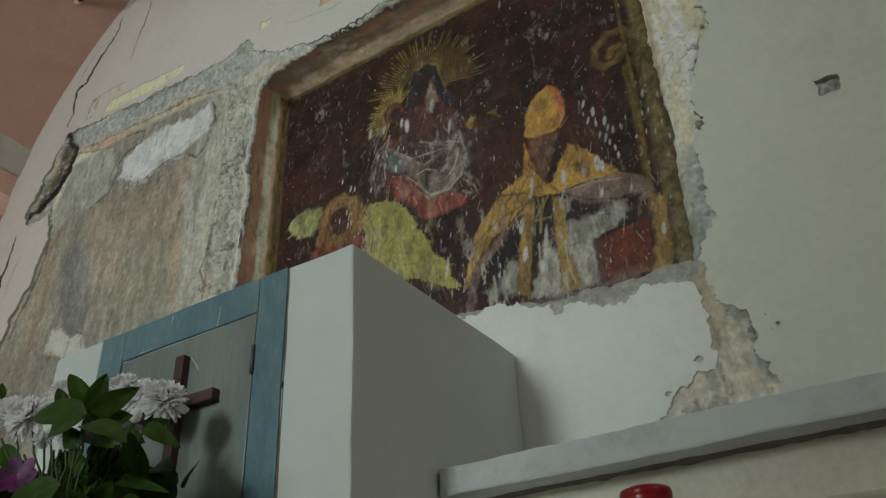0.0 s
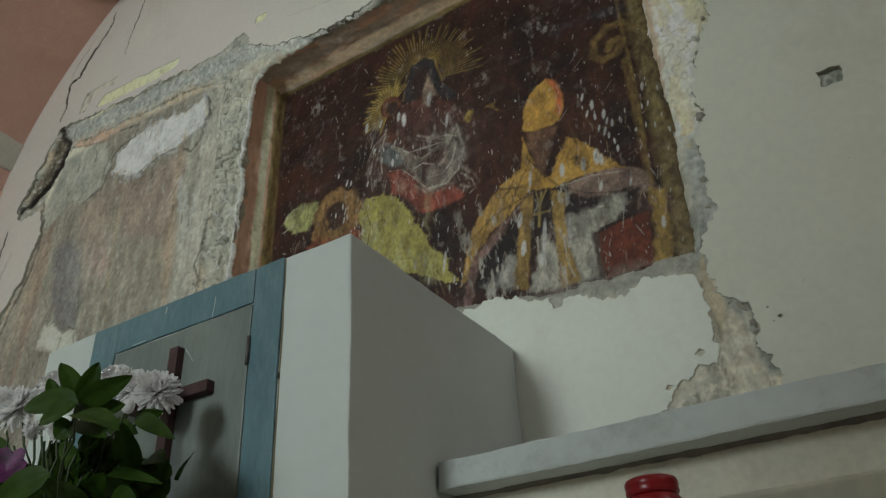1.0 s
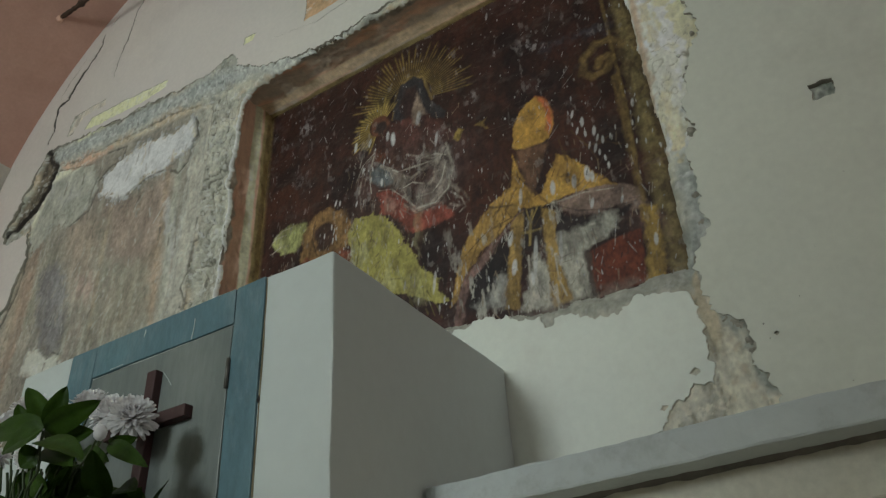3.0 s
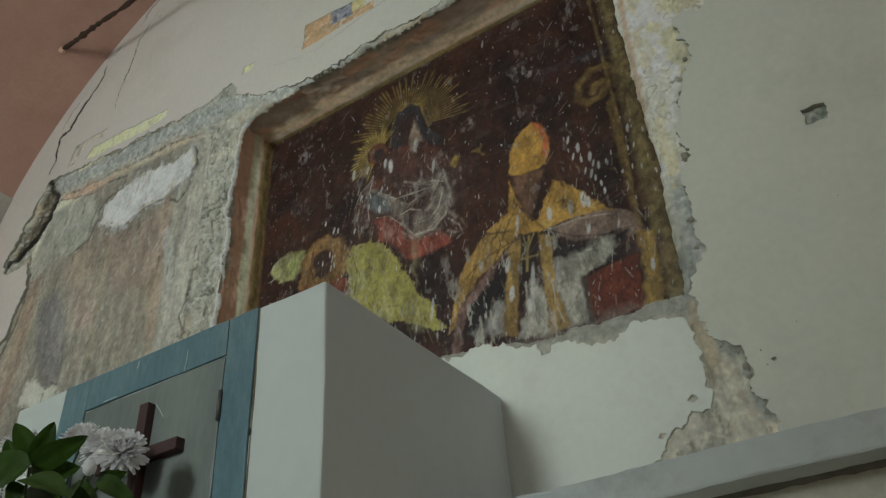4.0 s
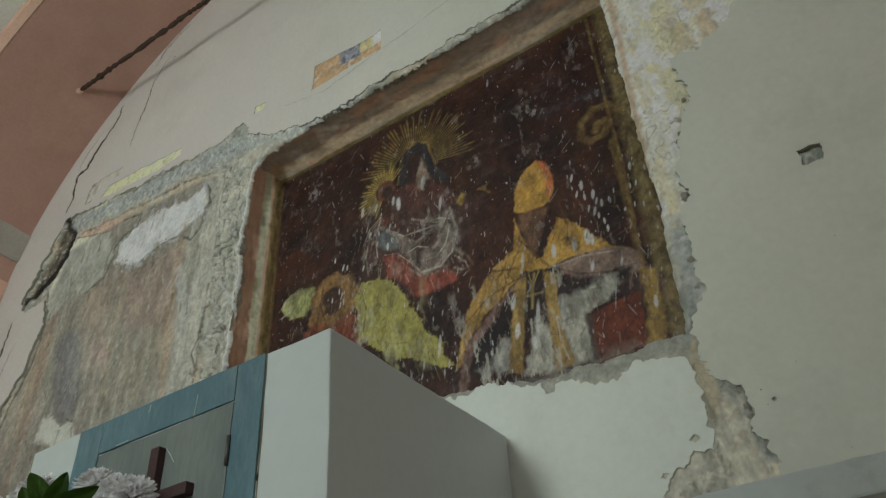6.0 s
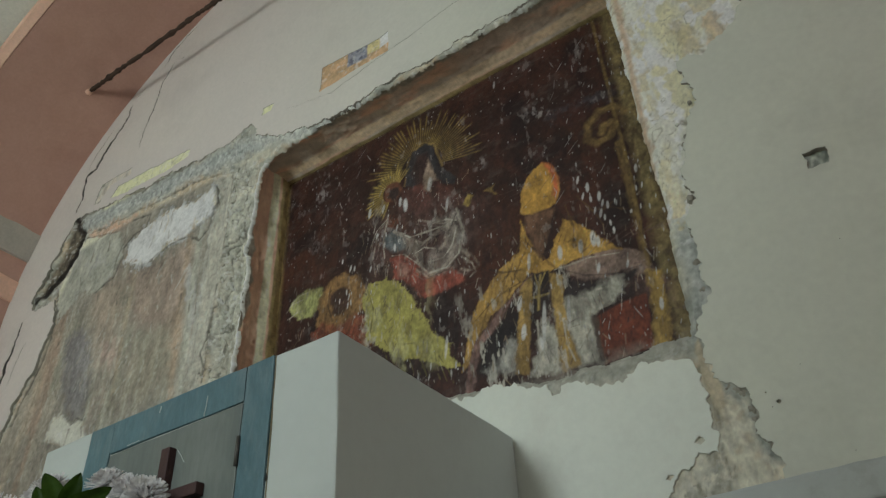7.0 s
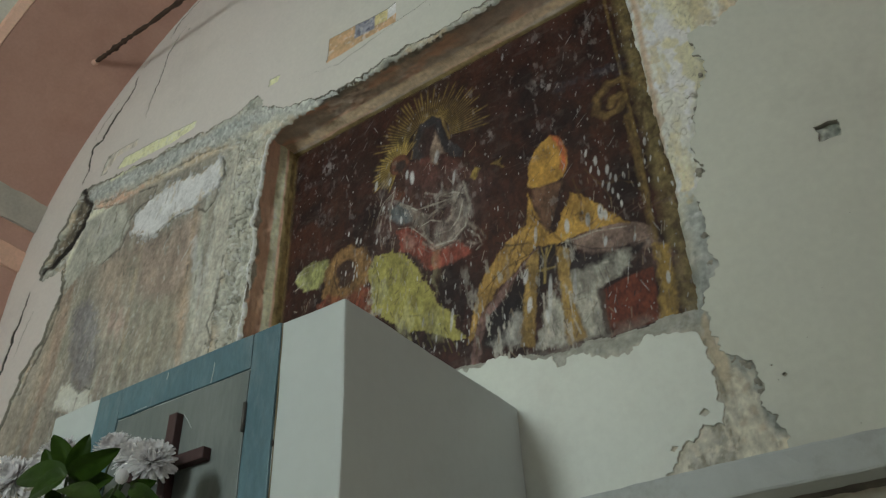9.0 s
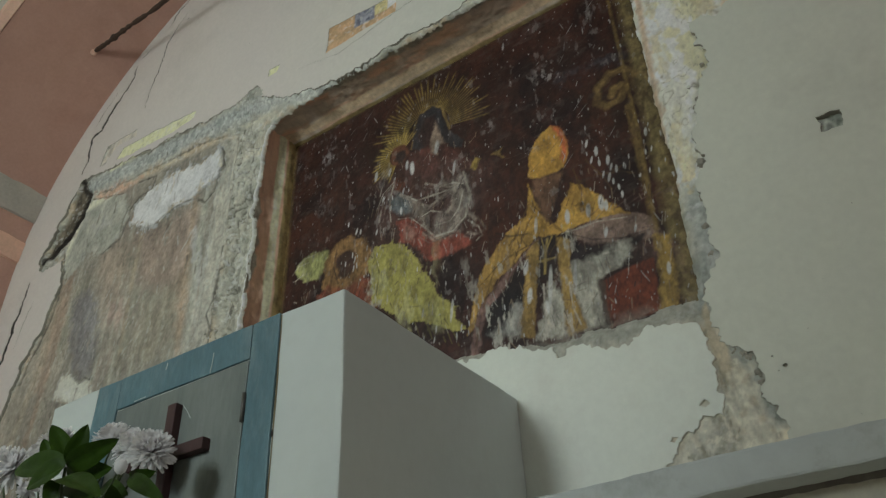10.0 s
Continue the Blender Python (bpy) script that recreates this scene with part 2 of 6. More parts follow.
BROWN_WOOD = material("dark_red_wood", (0.065, 0.029, 0.026), 0.6, (0.036, 0.016, 0.015), 14.0, 0.9, 90, 0.25, stretch=(1, 1, 0.3))
IRON = material("rusty_iron", (0.085, 0.05, 0.032), 0.8, (0.05, 0.03, 0.022), 30.0, 0.9, 120, 0.6)
HINGE = material("dull_hinge_metal", (0.10, 0.095, 0.085), 0.5, grain=150, metal=0.6)
GAPFILL = material("old_brown_edge", (0.24, 0.21, 0.13), 0.9, (0.11, 0.085, 0.05), 12.0, 0.9, 90, 0.5)
JOINT = material("dark_joint_mortar", (0.20, 0.185, 0.16), 0.9, (0.11, 0.10, 0.09), 16.0, 0.9, 90, 0.5)
FLOOR = material("floor_stone", (0.30, 0.28, 0.26), 0.5, (0.23, 0.215, 0.20), 3.0, 0.8, 60, 0.1)
PETAL = material("white_petals", (0.86, 0.85, 0.84), 0.6, (0.80, 0.77, 0.78), 30.0, 0.7, 120, 0.03)
LEAF = material("glossy_green_leaf", (0.036, 0.076, 0.008), 0.42, (0.014, 0.034, 0.004), 20.0, 0.9, 150, 0.1)
STEM = material("green_stem", (0.035, 0.056, 0.016), 0.5, (0.02, 0.034, 0.010), 20.0, 0.8, 90, 0.1)
ORCHID = material("purple_orchid_petals", (0.028, 0.001, 0.024), 0.55, (0.13, 0.015, 0.10), 38.0, 0.8, 120, 0.1, spread=0.12)
RED = material("red_candle_plastic", (0.24, 0.008, 0.013), 0.28, (0.17, 0.006, 0.009), 14.0, 0.6, 90, 0.03)
VASE = material("dark_vase", (0.08, 0.09, 0.08), 0.4, grain=60)


def glow_through(m, amount):
    """Thin petals and leaves let light pass."""
    n, link = m.node_tree.nodes, m.node_tree.links.new
    bsdf, out = n["Principled BSDF"], n["Material Output"]
    thin, mix = n.new("ShaderNodeBsdfTranslucent"), n.new("ShaderNodeMixShader")
    link(bsdf.inputs["Base Color"].links[0].from_socket, thin.inputs["Color"])
    mix.inputs[0].default_value = amount
    bsdf.inputs["Specular IOR Level"].default_value = 0.12
    link(bsdf.outputs[0], mix.inputs[1])
    link(thin.outputs[0], mix.inputs[2])
    link(mix.outputs[0], out.inputs["Surface"])


glow_through(PETAL, 0.5)
glow_through(LEAF, 0.14)
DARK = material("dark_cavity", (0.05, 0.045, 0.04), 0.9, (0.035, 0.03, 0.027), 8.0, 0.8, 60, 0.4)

# ---- the vaulted chapel round the wall ----
WALL, PICTURE = 2.23, 2.49
ARCH = (-1.5, 4.28, 3.33, 2.55)


def wall_light_tint(m, left, right):
    """Light painted into the plaster: pinkish bounce on the left, greener and dimmer right."""
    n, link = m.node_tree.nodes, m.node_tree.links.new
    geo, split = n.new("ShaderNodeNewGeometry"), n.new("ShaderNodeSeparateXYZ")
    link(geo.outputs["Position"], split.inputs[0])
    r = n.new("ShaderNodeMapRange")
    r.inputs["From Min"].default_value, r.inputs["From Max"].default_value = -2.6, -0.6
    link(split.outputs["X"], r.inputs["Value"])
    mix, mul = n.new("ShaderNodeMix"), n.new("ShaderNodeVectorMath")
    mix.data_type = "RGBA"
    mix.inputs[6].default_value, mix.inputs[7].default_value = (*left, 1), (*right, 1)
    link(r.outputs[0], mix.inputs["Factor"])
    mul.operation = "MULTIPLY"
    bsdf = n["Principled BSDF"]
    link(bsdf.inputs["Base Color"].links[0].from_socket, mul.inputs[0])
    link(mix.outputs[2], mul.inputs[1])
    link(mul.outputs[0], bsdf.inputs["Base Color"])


# colour gradient imitating how light varies along the wall
wall_light_tint(PLASTER, (1.05, 0.98, 1.0), (0.94, 0.975, 0.925))


def section(grow, n=72):
    """Jambs and elliptic arch, from the left foot to the right foot."""
    cx, cz, a, b = ARCH
    a, b = a + grow, b + grow
    left = [(cx - a, z) for z in (0.0, 1.0, 2.0, 3.0, 3.7)]
    arc = [(cx - a * math.cos(math.pi * k / n), cz + b * math.sin(math.pi * k / n)) for k in range(n + 1)]
    return left + arc + [(cx + a, z) for z in (3.7, 3.0, 2.0, 1.0, 0.0)]


def ring(lines):
    """Skin through several (section, y) lines."""
    bm = bmesh.new()
    rows = [[bm.verts.new((x, y, z)) for x, z in pts] for pts, y in lines]
    for a, b in zip(rows, rows[1:]):
        for k in range(len(a) - 1):
            bm.faces.new((a[k], a[k + 1], b[k + 1], b[k]))
    return bm


tagged(part("arch", ring([(section(0.0), WALL + 0.03), (section(0.0), 1.95), (section(0.0), 1.68), (section(0.0), 1.42), (section(0.3), 1.42), (section(0.3), WALL + 0.03), (section(0.0), WALL + 0.03)]), TERRACOTTA, smooth=False),
       "terracotta painted arch over the chapel wall", "arch", kind="structure")
tagged(part("trim", ring([(section(0.0), 1.418), (section(-0.006), 1.412), (section(0.012), 1.36), (section(0.05), 1.35), (section(0.05), 1.418)]), RIM), "pale pink rounded edge of the arch", "trim", kind="structure")
tagged(part("ceiling", ring([(section(0.05), 1.352), (section(0.05), 0.0), (section(0.05), -1.5), (section(0.05), -3.2)]), VAULT), "pale grey plastered vault and side walls", "ceiling", kind="structure")
tagged(part("floor", block(-5.4, 2.4, -3.4, 3.0, -0.1, 0.0, 0), FLOOR), "plain stone church floor", "floor", kind="structure")

# unseen far wall, made thick and splayed to cut light towards the right
SOUTH = ((-5.4, -3.0, -3.97, -2.99, 0, 7.2), (-1.42, 2.4, -3.97, -2.99, 0, 7.2), (-3.0, -1.42, -3.97, -2.99, 0, 2.65), (-3.0, -1.42, -3.97, -2.99, 4.35, 7.2), (-3.2, -1.2, -4.2, -3.97, 2.5, 4.5))
for x0, x1, y0, y1, z0, z1 in SOUTH:
    tagged(part("wall_south", block(x0, x1, y0, y1, z0, z1, 0), VAULT), "unseen thick wall, its deep opening shaped to limit the light", "wall", kind="structure")

# unseen block, sized to keep window light off the lower right wall
tagged(part("light_blocker", block(-1.33, 2.2, -2.985, -2.18, 0, 3.6, 0.02), VAULT), "unseen block added to shade the wall's lower right", "wall", kind="structure")

# made-up surround for the fill lamp; the side wall has no opening
window = tagged(new("added_side_window"), "made-up side window surround for the added fill lamp", "window", kind="structure")
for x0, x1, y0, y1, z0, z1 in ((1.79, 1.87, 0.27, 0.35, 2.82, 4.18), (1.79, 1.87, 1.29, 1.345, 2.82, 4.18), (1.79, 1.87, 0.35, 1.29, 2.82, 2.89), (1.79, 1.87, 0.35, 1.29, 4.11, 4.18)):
    part("added_window_frame", block(x0, x1, y0, y1, z0, z1, 0.006), PIER, window)


def band(z0, z1, y0, y1, name, mat, label):
    """A stone band on the arch's left side."""
    cx, cz, a, b = ARCH

    def at(z, inward):
        s = max(0.0, (z - cz) / b)
        return cx - (a - inward) * math.sqrt(max(0.0, 1 - s * s))

    bm = bmesh.new()
    rows = []
    zs = [z0 + (z1 - z0) * k / 4 for k in range(5)]
    for y in [y0 + (y1 - y0) * k / 12 for k in range(13)]:
        wob = 0.004 * noise.noise((y * 9, z0, 0))
        rows.append([bm.verts.new((at(z0, 0.0), y, z0))] + [bm.verts.new((at(z, 0.02 + wob), y, z + 2 * wob)) for z in zs] + [bm.verts.new((at(z1, 0.0), y, z1))])
    for p, q in zip(rows, rows[1:]):
        for k in range(len(p) - 1):
            bm.faces.new((p[k], p[k + 1], q[k + 1], q[k]))
    return tagged(part(name, bm, mat), label, "moulding", kind="structure")


band(4.80, 5.00, 1.43, WALL - 0.002, "stone_band", GREYBAND, "grey stone impost band on the arch")
band(4.49, 4.64, 1.43, WALL - 0.002, "stone_band", RIM, "pale plaster band below the impost")

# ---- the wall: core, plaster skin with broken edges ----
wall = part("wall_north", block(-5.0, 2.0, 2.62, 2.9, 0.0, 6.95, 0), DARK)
tagged(wall, "church wall with plaster hacked off round an old fresco", "wall", kind="structure")
for x0, x1, z0, z1 in ((-5.0, -2.56, 0, 6.95), (-0.30, 2.0, 0, 6.95), (-2.56, -0.30, 0, 2.5), (-2.56, -0.30, 4.56, 6.95)):
    part("core", block(x0, x1, 2.40, 2.62, z0, z1, 0), MORTAR, wall)


def jag(pts, step, amount, seed, closed=True):
    """A line resampled finely and made ragged."""
    out, run = [], 0.0
    n = len(pts)
    for k in range(n if closed else n - 1):
        a, b = np.array(pts[k]), np.array(pts[(k + 1) % n])
        length = np.hypot(*(b - a))
        m = max(1, int(length / step))
        normal = np.array((-(b - a)[1], (b - a)[0])) / max(length, 1e-6)
        for j in range(m):
            p = a + (b - a) * j / m
            s = float(fbm(np.array(p[0] * 14.0), np.array(p[1] * 14.0), 2, seed)) * 0.8 + float(fbm(np.array(p[0] * 55.0), np.array(p[1] * 55.0), 2, seed + 7)) * 0.5 + float(fbm(np.array(p[0] * 150.0), np.array(p[1] * 150.0), 1, seed + 9)) * 0.22
            out.append(tuple(p + normal * s * amount))
    return out


def crack(pts, width, seed):
    """The outline of a thin crack that tapers at both ends."""
    line = jag(pts, 0.016, min(0.016, 0.003 + 0.8 * width), seed, False) + [pts[-1]]
    n = len(line)
    side = []
    for sign in (1, -1):
        row = []
        for k in range(1, n - 1):
            d = np.array(line[k + 1]) - np.array(line[k - 1])
            d = d / max(np.hypot(*d), 1e-6)
            w = width * (0.35 + 0.65 * math.sin(math.pi * k / (n - 1))) * (0.7 + 0.6 * float(vnoise(np.array(k * 0.4), np.array(seed * 1.0), seed)))
            row.append((line[k][0] - sign * d[1] * w / 2, line[k][1] + sign * d[0] * w / 2))
        side.append(row)
    return [line[0]] + side[0] + [line[-1]] + side[1][::-1]


EDGE_TOP = [(-4.26, 4.96), (-4.13, 4.93), (-3.78, 4.896), (-3.5, 4.85), (-3.29, 4.84), (-3.08, 4.815), (-2.91, 4.79), (-2.75, 4.79), (-2.57, 4.85), (-2.52, 4.72), (-2.38, 4.63),
            (-2.21, 4.575), (-2.05, 4.52), (-1.9, 4.50), (-1.72, 4.525), (-1.54, 4.53), (-1.33, 4.515), (-1.03, 4.53), (-0.78, 4.525), (-0.5, 4.55), (-0.1, 4.5), (0.1, 4.2)]
EDGE_RIGHT = [(0.05, 3.84), (-0.04, 3.745), (-0.12, 3.70), (-0.225, 3.71), (-0.215, 3.5), (-0.275, 3.36), (-0.325, 3.2), (-0.318, 3.08), (-0.375, 3.02), (-0.362, 2.9),
              (-0.372, 2.75), (-0.427, 2.65), (-0.44, 2.52), (-0.415, 2.455), (-0.362, 2.385), (-0.355, 2.307), (-0.362, 2.257), (-0.33, 2.23), (-0.328, 2.15), (-0.28, 2.135), (-0.27, 2.0)]
EDGE_LOW = [(-0.66, 2.0), (-0.665, 2.14), (-0.645, 2.178), (-0.597, 2.217), (-0.52, 2.25), (-0.472, 2.243), (-0.463, 2.3), (-0.47, 2.41), (-0.486, 2.531), (-0.512, 2.545), (-0.635, 2.584), (-0.660, 2.574),
            (-0.695, 2.528), (-0.78, 2.549), (-0.896, 2.588), (-0.93, 2.568), (-0.955, 2.606), (-1.1, 2.637), (-1.2, 2.668), (-1.285, 2.645), (-1.42, 2.70), (-1.8, 2.75), (-2.45, 2.75), (-2.45, 2.3)]
EDGE_LEFT = [(-4.7, 2.3), (-4.52, 2.9), (-4.42, 3.3), (-4.36, 3.59), (-4.24, 3.78), (-4.18, 4.08), (-4.24, 4.27), (-4.47, 4.29), (-4.51, 4.38), (-4.42, 4.62)]
BROKEN = EDGE_TOP + EDGE_RIGHT + EDGE_LOW + EDGE_LEFT
OPENED = EDGE_TOP + EDGE_RIGHT + [(-0.27, 1.45), (-2.45, 1.45), (-2.45, 2.3)] + EDGE_LEFT

cracks = []
holes = [jag(OPENED, 0.008, 0.016, 3)]
holes.append(jag([(0.022, 3.086), (0.092, 3.078), (0.088, 3.012), (0.024, 3.022)], 0.006, 0.005, 5))
holes.append(jag([(-2.048, 4.764), (-2.031, 4.963), (-1.842, 4.944), (-1.702, 4.927), (-1.616, 4.922), (-1.561, 4.937), (-1.564, 4.77), (-1.80, 4.775)], 0.010, 0.004, 6))
holes.append(jag([(-4.085, 4.985), (-4.05, 5.155), (-3.73, 5.148), (-3.72, 5.075), (-3.945, 5.095), (-4.02, 4.98)], 0.012, 0.005, 8))
holes.append(jag([(-3.90, 4.955), (-3.84, 5.035), (-3.633, 5.018), (-3.12, 4.962), (-3.122, 4.90), (-3.32, 4.885), (-3.78, 4.925)], 0.012, 0.006, 9))
holes.append(jag([(-2.50, 4.86), (-2.49, 4.92), (-2.40, 4.91), (-2.42, 4.86)], 0.012, 0.006, 10))
cracks.append(crack([(-4.282, 5.01), (-4.263, 5.125), (-4.279, 5.279), (-4.282, 5.363), (-4.194, 5.387), (-4.161, 5.481), (-4.071, 5.601), (-3.993, 5.7), (-3.945, 5.821), (-3.93, 5.90)], 0.032, 11))
cracks.append(crack([(-4.31, 5.39), (-4.295, 5.44), (-4.236, 5.57), (-4.155, 5.663), (-4.08, 5.76)], 0.010, 12))
cracks.append(crack([(-3.70, 5.30), (-3.70, 5.379), (-3.695, 5.516), (-3.647, 5.63), (-3.633, 5.769), (-3.612, 5.908), (-3.561, 6.029), (-3.497, 6.099), (-3.438, 6.167)], 0.014, 13))
cracks.append(crack([(-3.64, 6.10), (-3.577, 6.226), (-3.514, 6.279), (-3.40, 6.341), (-3.30, 6.37)], 0.015, 21))
cracks.append(crack([(-3.447, 6.062), (-3.425, 6.068), (-3.40, 6.064)], 0.014, 22))
cracks.append(crack([(-3.93, 5.955), (-3.90, 5.962), (-3.87, 5.955), (-3.80, 6.02)], 0.008, 23))
cracks.append(crack([(-4.545, 4.24), (-4.575, 4.029), (-4.594, 3.83), (-4.60, 3.7), (-4.66, 3.4)], 0.034, 14))
cracks.append(crack([(-4.44, 4.06), (-4.46, 3.977), (-4.483, 3.872), (-4.52, 3.72)], 0.010, 15))
cracks.append(crack([(-2.30, 4.79), (-1.95, 4.70), (-1.6, 4.76), (-1.2, 4.83), (-0.9, 4.86)], 0.005, 16))
dents = []
dents.append(jag([(-0.535, 2.285), (-0.52, 2.30), (-0.505, 2.288), (-0.52, 2.276)], 0.006, 0.004, 18))
dents.append(jag([(-0.645, 2.205), (-0.63, 2.222), (-0.612, 2.212), (-0.628, 2.198)], 0.006, 0.004, 19))

for k, (x, z, r) in enumerate(((-0.31, 2.37, 0.008), (-0.285, 2.335, 0.011), (-0.305, 2.325, 0.006), (-0.2, 2.42, 0.005), (-0.15, 2.16, 0.006), (0.02, 2.75, 0.005), (-0.12, 2.55, 0.004), (-0.28, 2.98, 0.004), (-1.35, 4.75, 0.007), (-2.7, 5.3, 0.008), (-0.3, 3.42, 0.01))):
    r *= 0.6
    holes.append(jag([(x - r, z), (x, z + 0.8 * r), (x + r, z + 0.1 * r), (x + 0.1 * r, z - 0.9 * r)], 0.004, 0.3 * r, 400 + k))


def plaster_sheet(name, outlines, coat, edge, label):
    """A coat of plaster filled between outlines; its broken edges show the bare mortar."""
    curve = bpy.data.curves.new(name, "CURVE")
    curve.dimensions, curve.fill_mode, curve.extrude, curve.bevel_depth, curve.bevel_resolution = "2D", "BOTH", 0.011, 0.001, 0
    for pts in outlines:
        spline = curve.splines.new("POLY")
        spline.points.add(len(pts) - 1)
        spline.points.foreach_set("co", np.array([(x, z, 0.0, 1.0) for x, z in pts]).ravel())
        spline.use_cyclic_u = True
    outline = new(name, curve)
    bpy.context.view_layer.update()
    skin = bpy.data.meshes.new_from_object(outline.evaluated_get(bpy.context.evaluated_depsgraph_get()))
    skin.transform(pose(0, WALL + 0.012, 0, 90, 0, 0))
    bpy.data.objects.remove(outline)
    skin.materials.clear()
    skin.materials.append(coat)
    skin.materials.append(edge)
    for f in skin.polygons:
        f.material_index = 1 if abs(f.normal.y) < 0.5 else 0
    ob = new(name, skin)
    ob.parent = wall
    ob["label"] = label
    return ob


outer = [(x, z) for x, z in section(0.012) if z > 1.2]
outer = [(outer[0][0], 1.4)] + outer + [(outer[-1][0], 1.4)]
plaster_sheet("plaster_layer", [outer] + holes + cracks, PLASTER, MORTAR, "off-white painted plaster with ragged broken edges and cracks")
plaster_sheet("plaster_fill", [jag([(-0.66, 1.45)] + EDGE_LOW + [(-2.45, 1.45)], 0.008, 0.016, 3)] + dents, FRESH, CREAM, "fresh white plaster below the painting with a ragged top")

# near-black strips just inside the cracks, standing in for their shade
for pts in cracks:
    n = len(pts)
    bm = bmesh.new()
    vs = [bm.verts.new((x, WALL + 0.005, z)) for x, z in pts]
    for k in range(n // 2):
        loop = []
        for v in (vs[k], vs[(k + 1) % n], vs[(n - k - 1) % n], vs[(n - k) % n]):
            if v not in loop:
                loop.append(v)
        if len(loop) > 2 and not bm.faces.get(loop):
            bm.faces.new(loop)
    part("crack", bm, DARK, wall, "near-black strip set in a plaster crack as its shade")

# ---- exposed masonry and the faded fresco ----
xs = [0.14]
while xs[-1] > -4.78:
    xs.append(xs[-1] - (0.0036 if -2.82 < xs[-1] < -2.42 else 0.0042 + 0.0012 * max(0.0, -xs[-1] - 0.4)))
xs = np.array(xs[::-1])
dice0 = random.Random(5)
m = Canvas(xs, np.arange(1.98, 5.2, 0.0047), tone(122, 122, 113))
X, Z = m.x, m.z
m.wash(tone(146, 143, 130), 0.8, (9, 9), 21, 0.0, 0.5)
m.wash(tone(92, 92, 86), 0.7, (14, 14), 22, 0.25, 0.4)
m.wash(tone(140, 122, 98), 0.6, (6, 6), 23, 0.25, 0.4)
# rubble to the right of the picture: lime and yellow ochre
m.shape([(-0.55, 3.0), (-0.55, 4.7), (0.14, 4.7), (0.14, 3.55), (-0.2, 3.45), (-0.3, 3.1)], tone(156, 155, 142), 0.9, 0.05, 0.03, 0.3, 31, (12, 12))
m.wash(tone(150, 146, 122), 0.45, (16, 10), 32, 0.15, 0.4, [(-0.6, 3.05), (0.2, 4.7)])
m.wash(tone(140, 124, 94), 0.5, (9, 9), 33, 0.35, 0.3, [(-0.5, 3.3), (0.2, 4.7)])
m.wash(tone(120, 116, 106), 0.6, (12, 12), 34, 0.3, 0.3, [(-0.6, 2.9), (0.2, 4.7)])
m.wash(tone(168, 166, 156), 0.4, (46, 42), 180, 0.15, 0.35, [(-0.6, 3.0), (0.2, 4.7)])
m.wash(tone(126, 120, 104), 0.4, (40, 30), 181, 0.25, 0.3, [(-0.6, 2.9), (0.2, 4.7)])
m.shape([(-0.46, 2.55), (-0.45, 2.0), (-0.26, 2.0), (-0.3, 2.2), (-0.36, 2.42)], tone(134, 128, 113), 0.95, 0.02, 0.02, 0.3, 35, (22, 14))
m.wash(tone(104, 98, 84), 0.7, (22, 12), 36, 0.1, 0.3, [(-0.7, 1.98), (-0.2, 2.6)])
m.shape([(-0.66, 2.0), (-0.655, 2.15), (-0.59, 2.2), (-0.5, 2.24), (-0.47, 2.0)], tone(136, 134, 124), 0.8, 0.01, 0.01, 0.35, 38, (18, 18))
for k, pts in enumerate(([(-0.465, 2.25), (-0.45, 2.1), (-0.44, 2.0)], [(-0.47, 2.5), (-0.455, 2.4), (-0.445, 2.28), (-0.44, 2.2)], [(-0.57, 2.2), (-0.54, 2.12), (-0.56, 2.02)], [(-0.40, 2.3), (-0.385, 2.22), (-0.40, 2.14), (-0.38, 2.08)], [(-0.36, 2.22), (-0.35, 2.15), (-0.34, 2.05)], [(-0.43, 2.38), (-0.40, 2.36)])):
    m.line(pts, 0.009, tone(92, 88, 76), 0.8, 0.7, 0.3, 170 + k, lift=-0.006, worn=0.3)
m.wash(tone(160, 155, 142), 0.6, (30, 22), 184, 0.1, 0.3, [(-0.72, 1.98), (-0.2, 2.62)])
m.wash(tone(98, 97, 88), 0.6, (34, 26), 185, 0.3, 0.25, [(-0.72, 1.98), (-0.2, 2.62)])
m.line([(-0.40, 2.43), (-0.37, 2.36), (-0.36, 2.27), (-0.33, 2.2)], 0.035, tone(102, 106, 102), 0.8, seed=37)
# mortar strips: above, and beside the picture
m.line([(-4.2, 4.85), (-3.4, 4.76), (-2.9, 4.72), (-2.5, 4.66)], 0.10, tone(120, 123, 120), 0.95, seed=41, var=0.35)
m.line([(-2.5, 4.7), (-2.2, 4.54), (-1.8, 4.5)], 0.09, tone(134, 135, 130), 0.9, seed=42, var=0.35)
m.line([(-0.45, 2.60), (-0.75, 2.60), (-1.3, 2.70)], 0.11, tone(112, 112, 104), 0.97, seed=43, var=0.15)
m.line([(-0.425, 4.6), (-0.42, 3.7), (-0.44, 3.1)], 0.036, tone(142, 130, 112), 0.9, seed=53, var=0.2)
m.line([(-0.39, 3.1), (-0.39, 2.75), (-0.44, 2.6)], 0.05, tone(120, 124, 120), 0.85, seed=44, var=0.3)
m.line([(-3.95, 4.68), (-3.45, 4.64), (-3.05, 4.62), (-2.82, 4.57)], 0.04, tone(146, 136, 116), 0.5, seed=45, var=0.35)
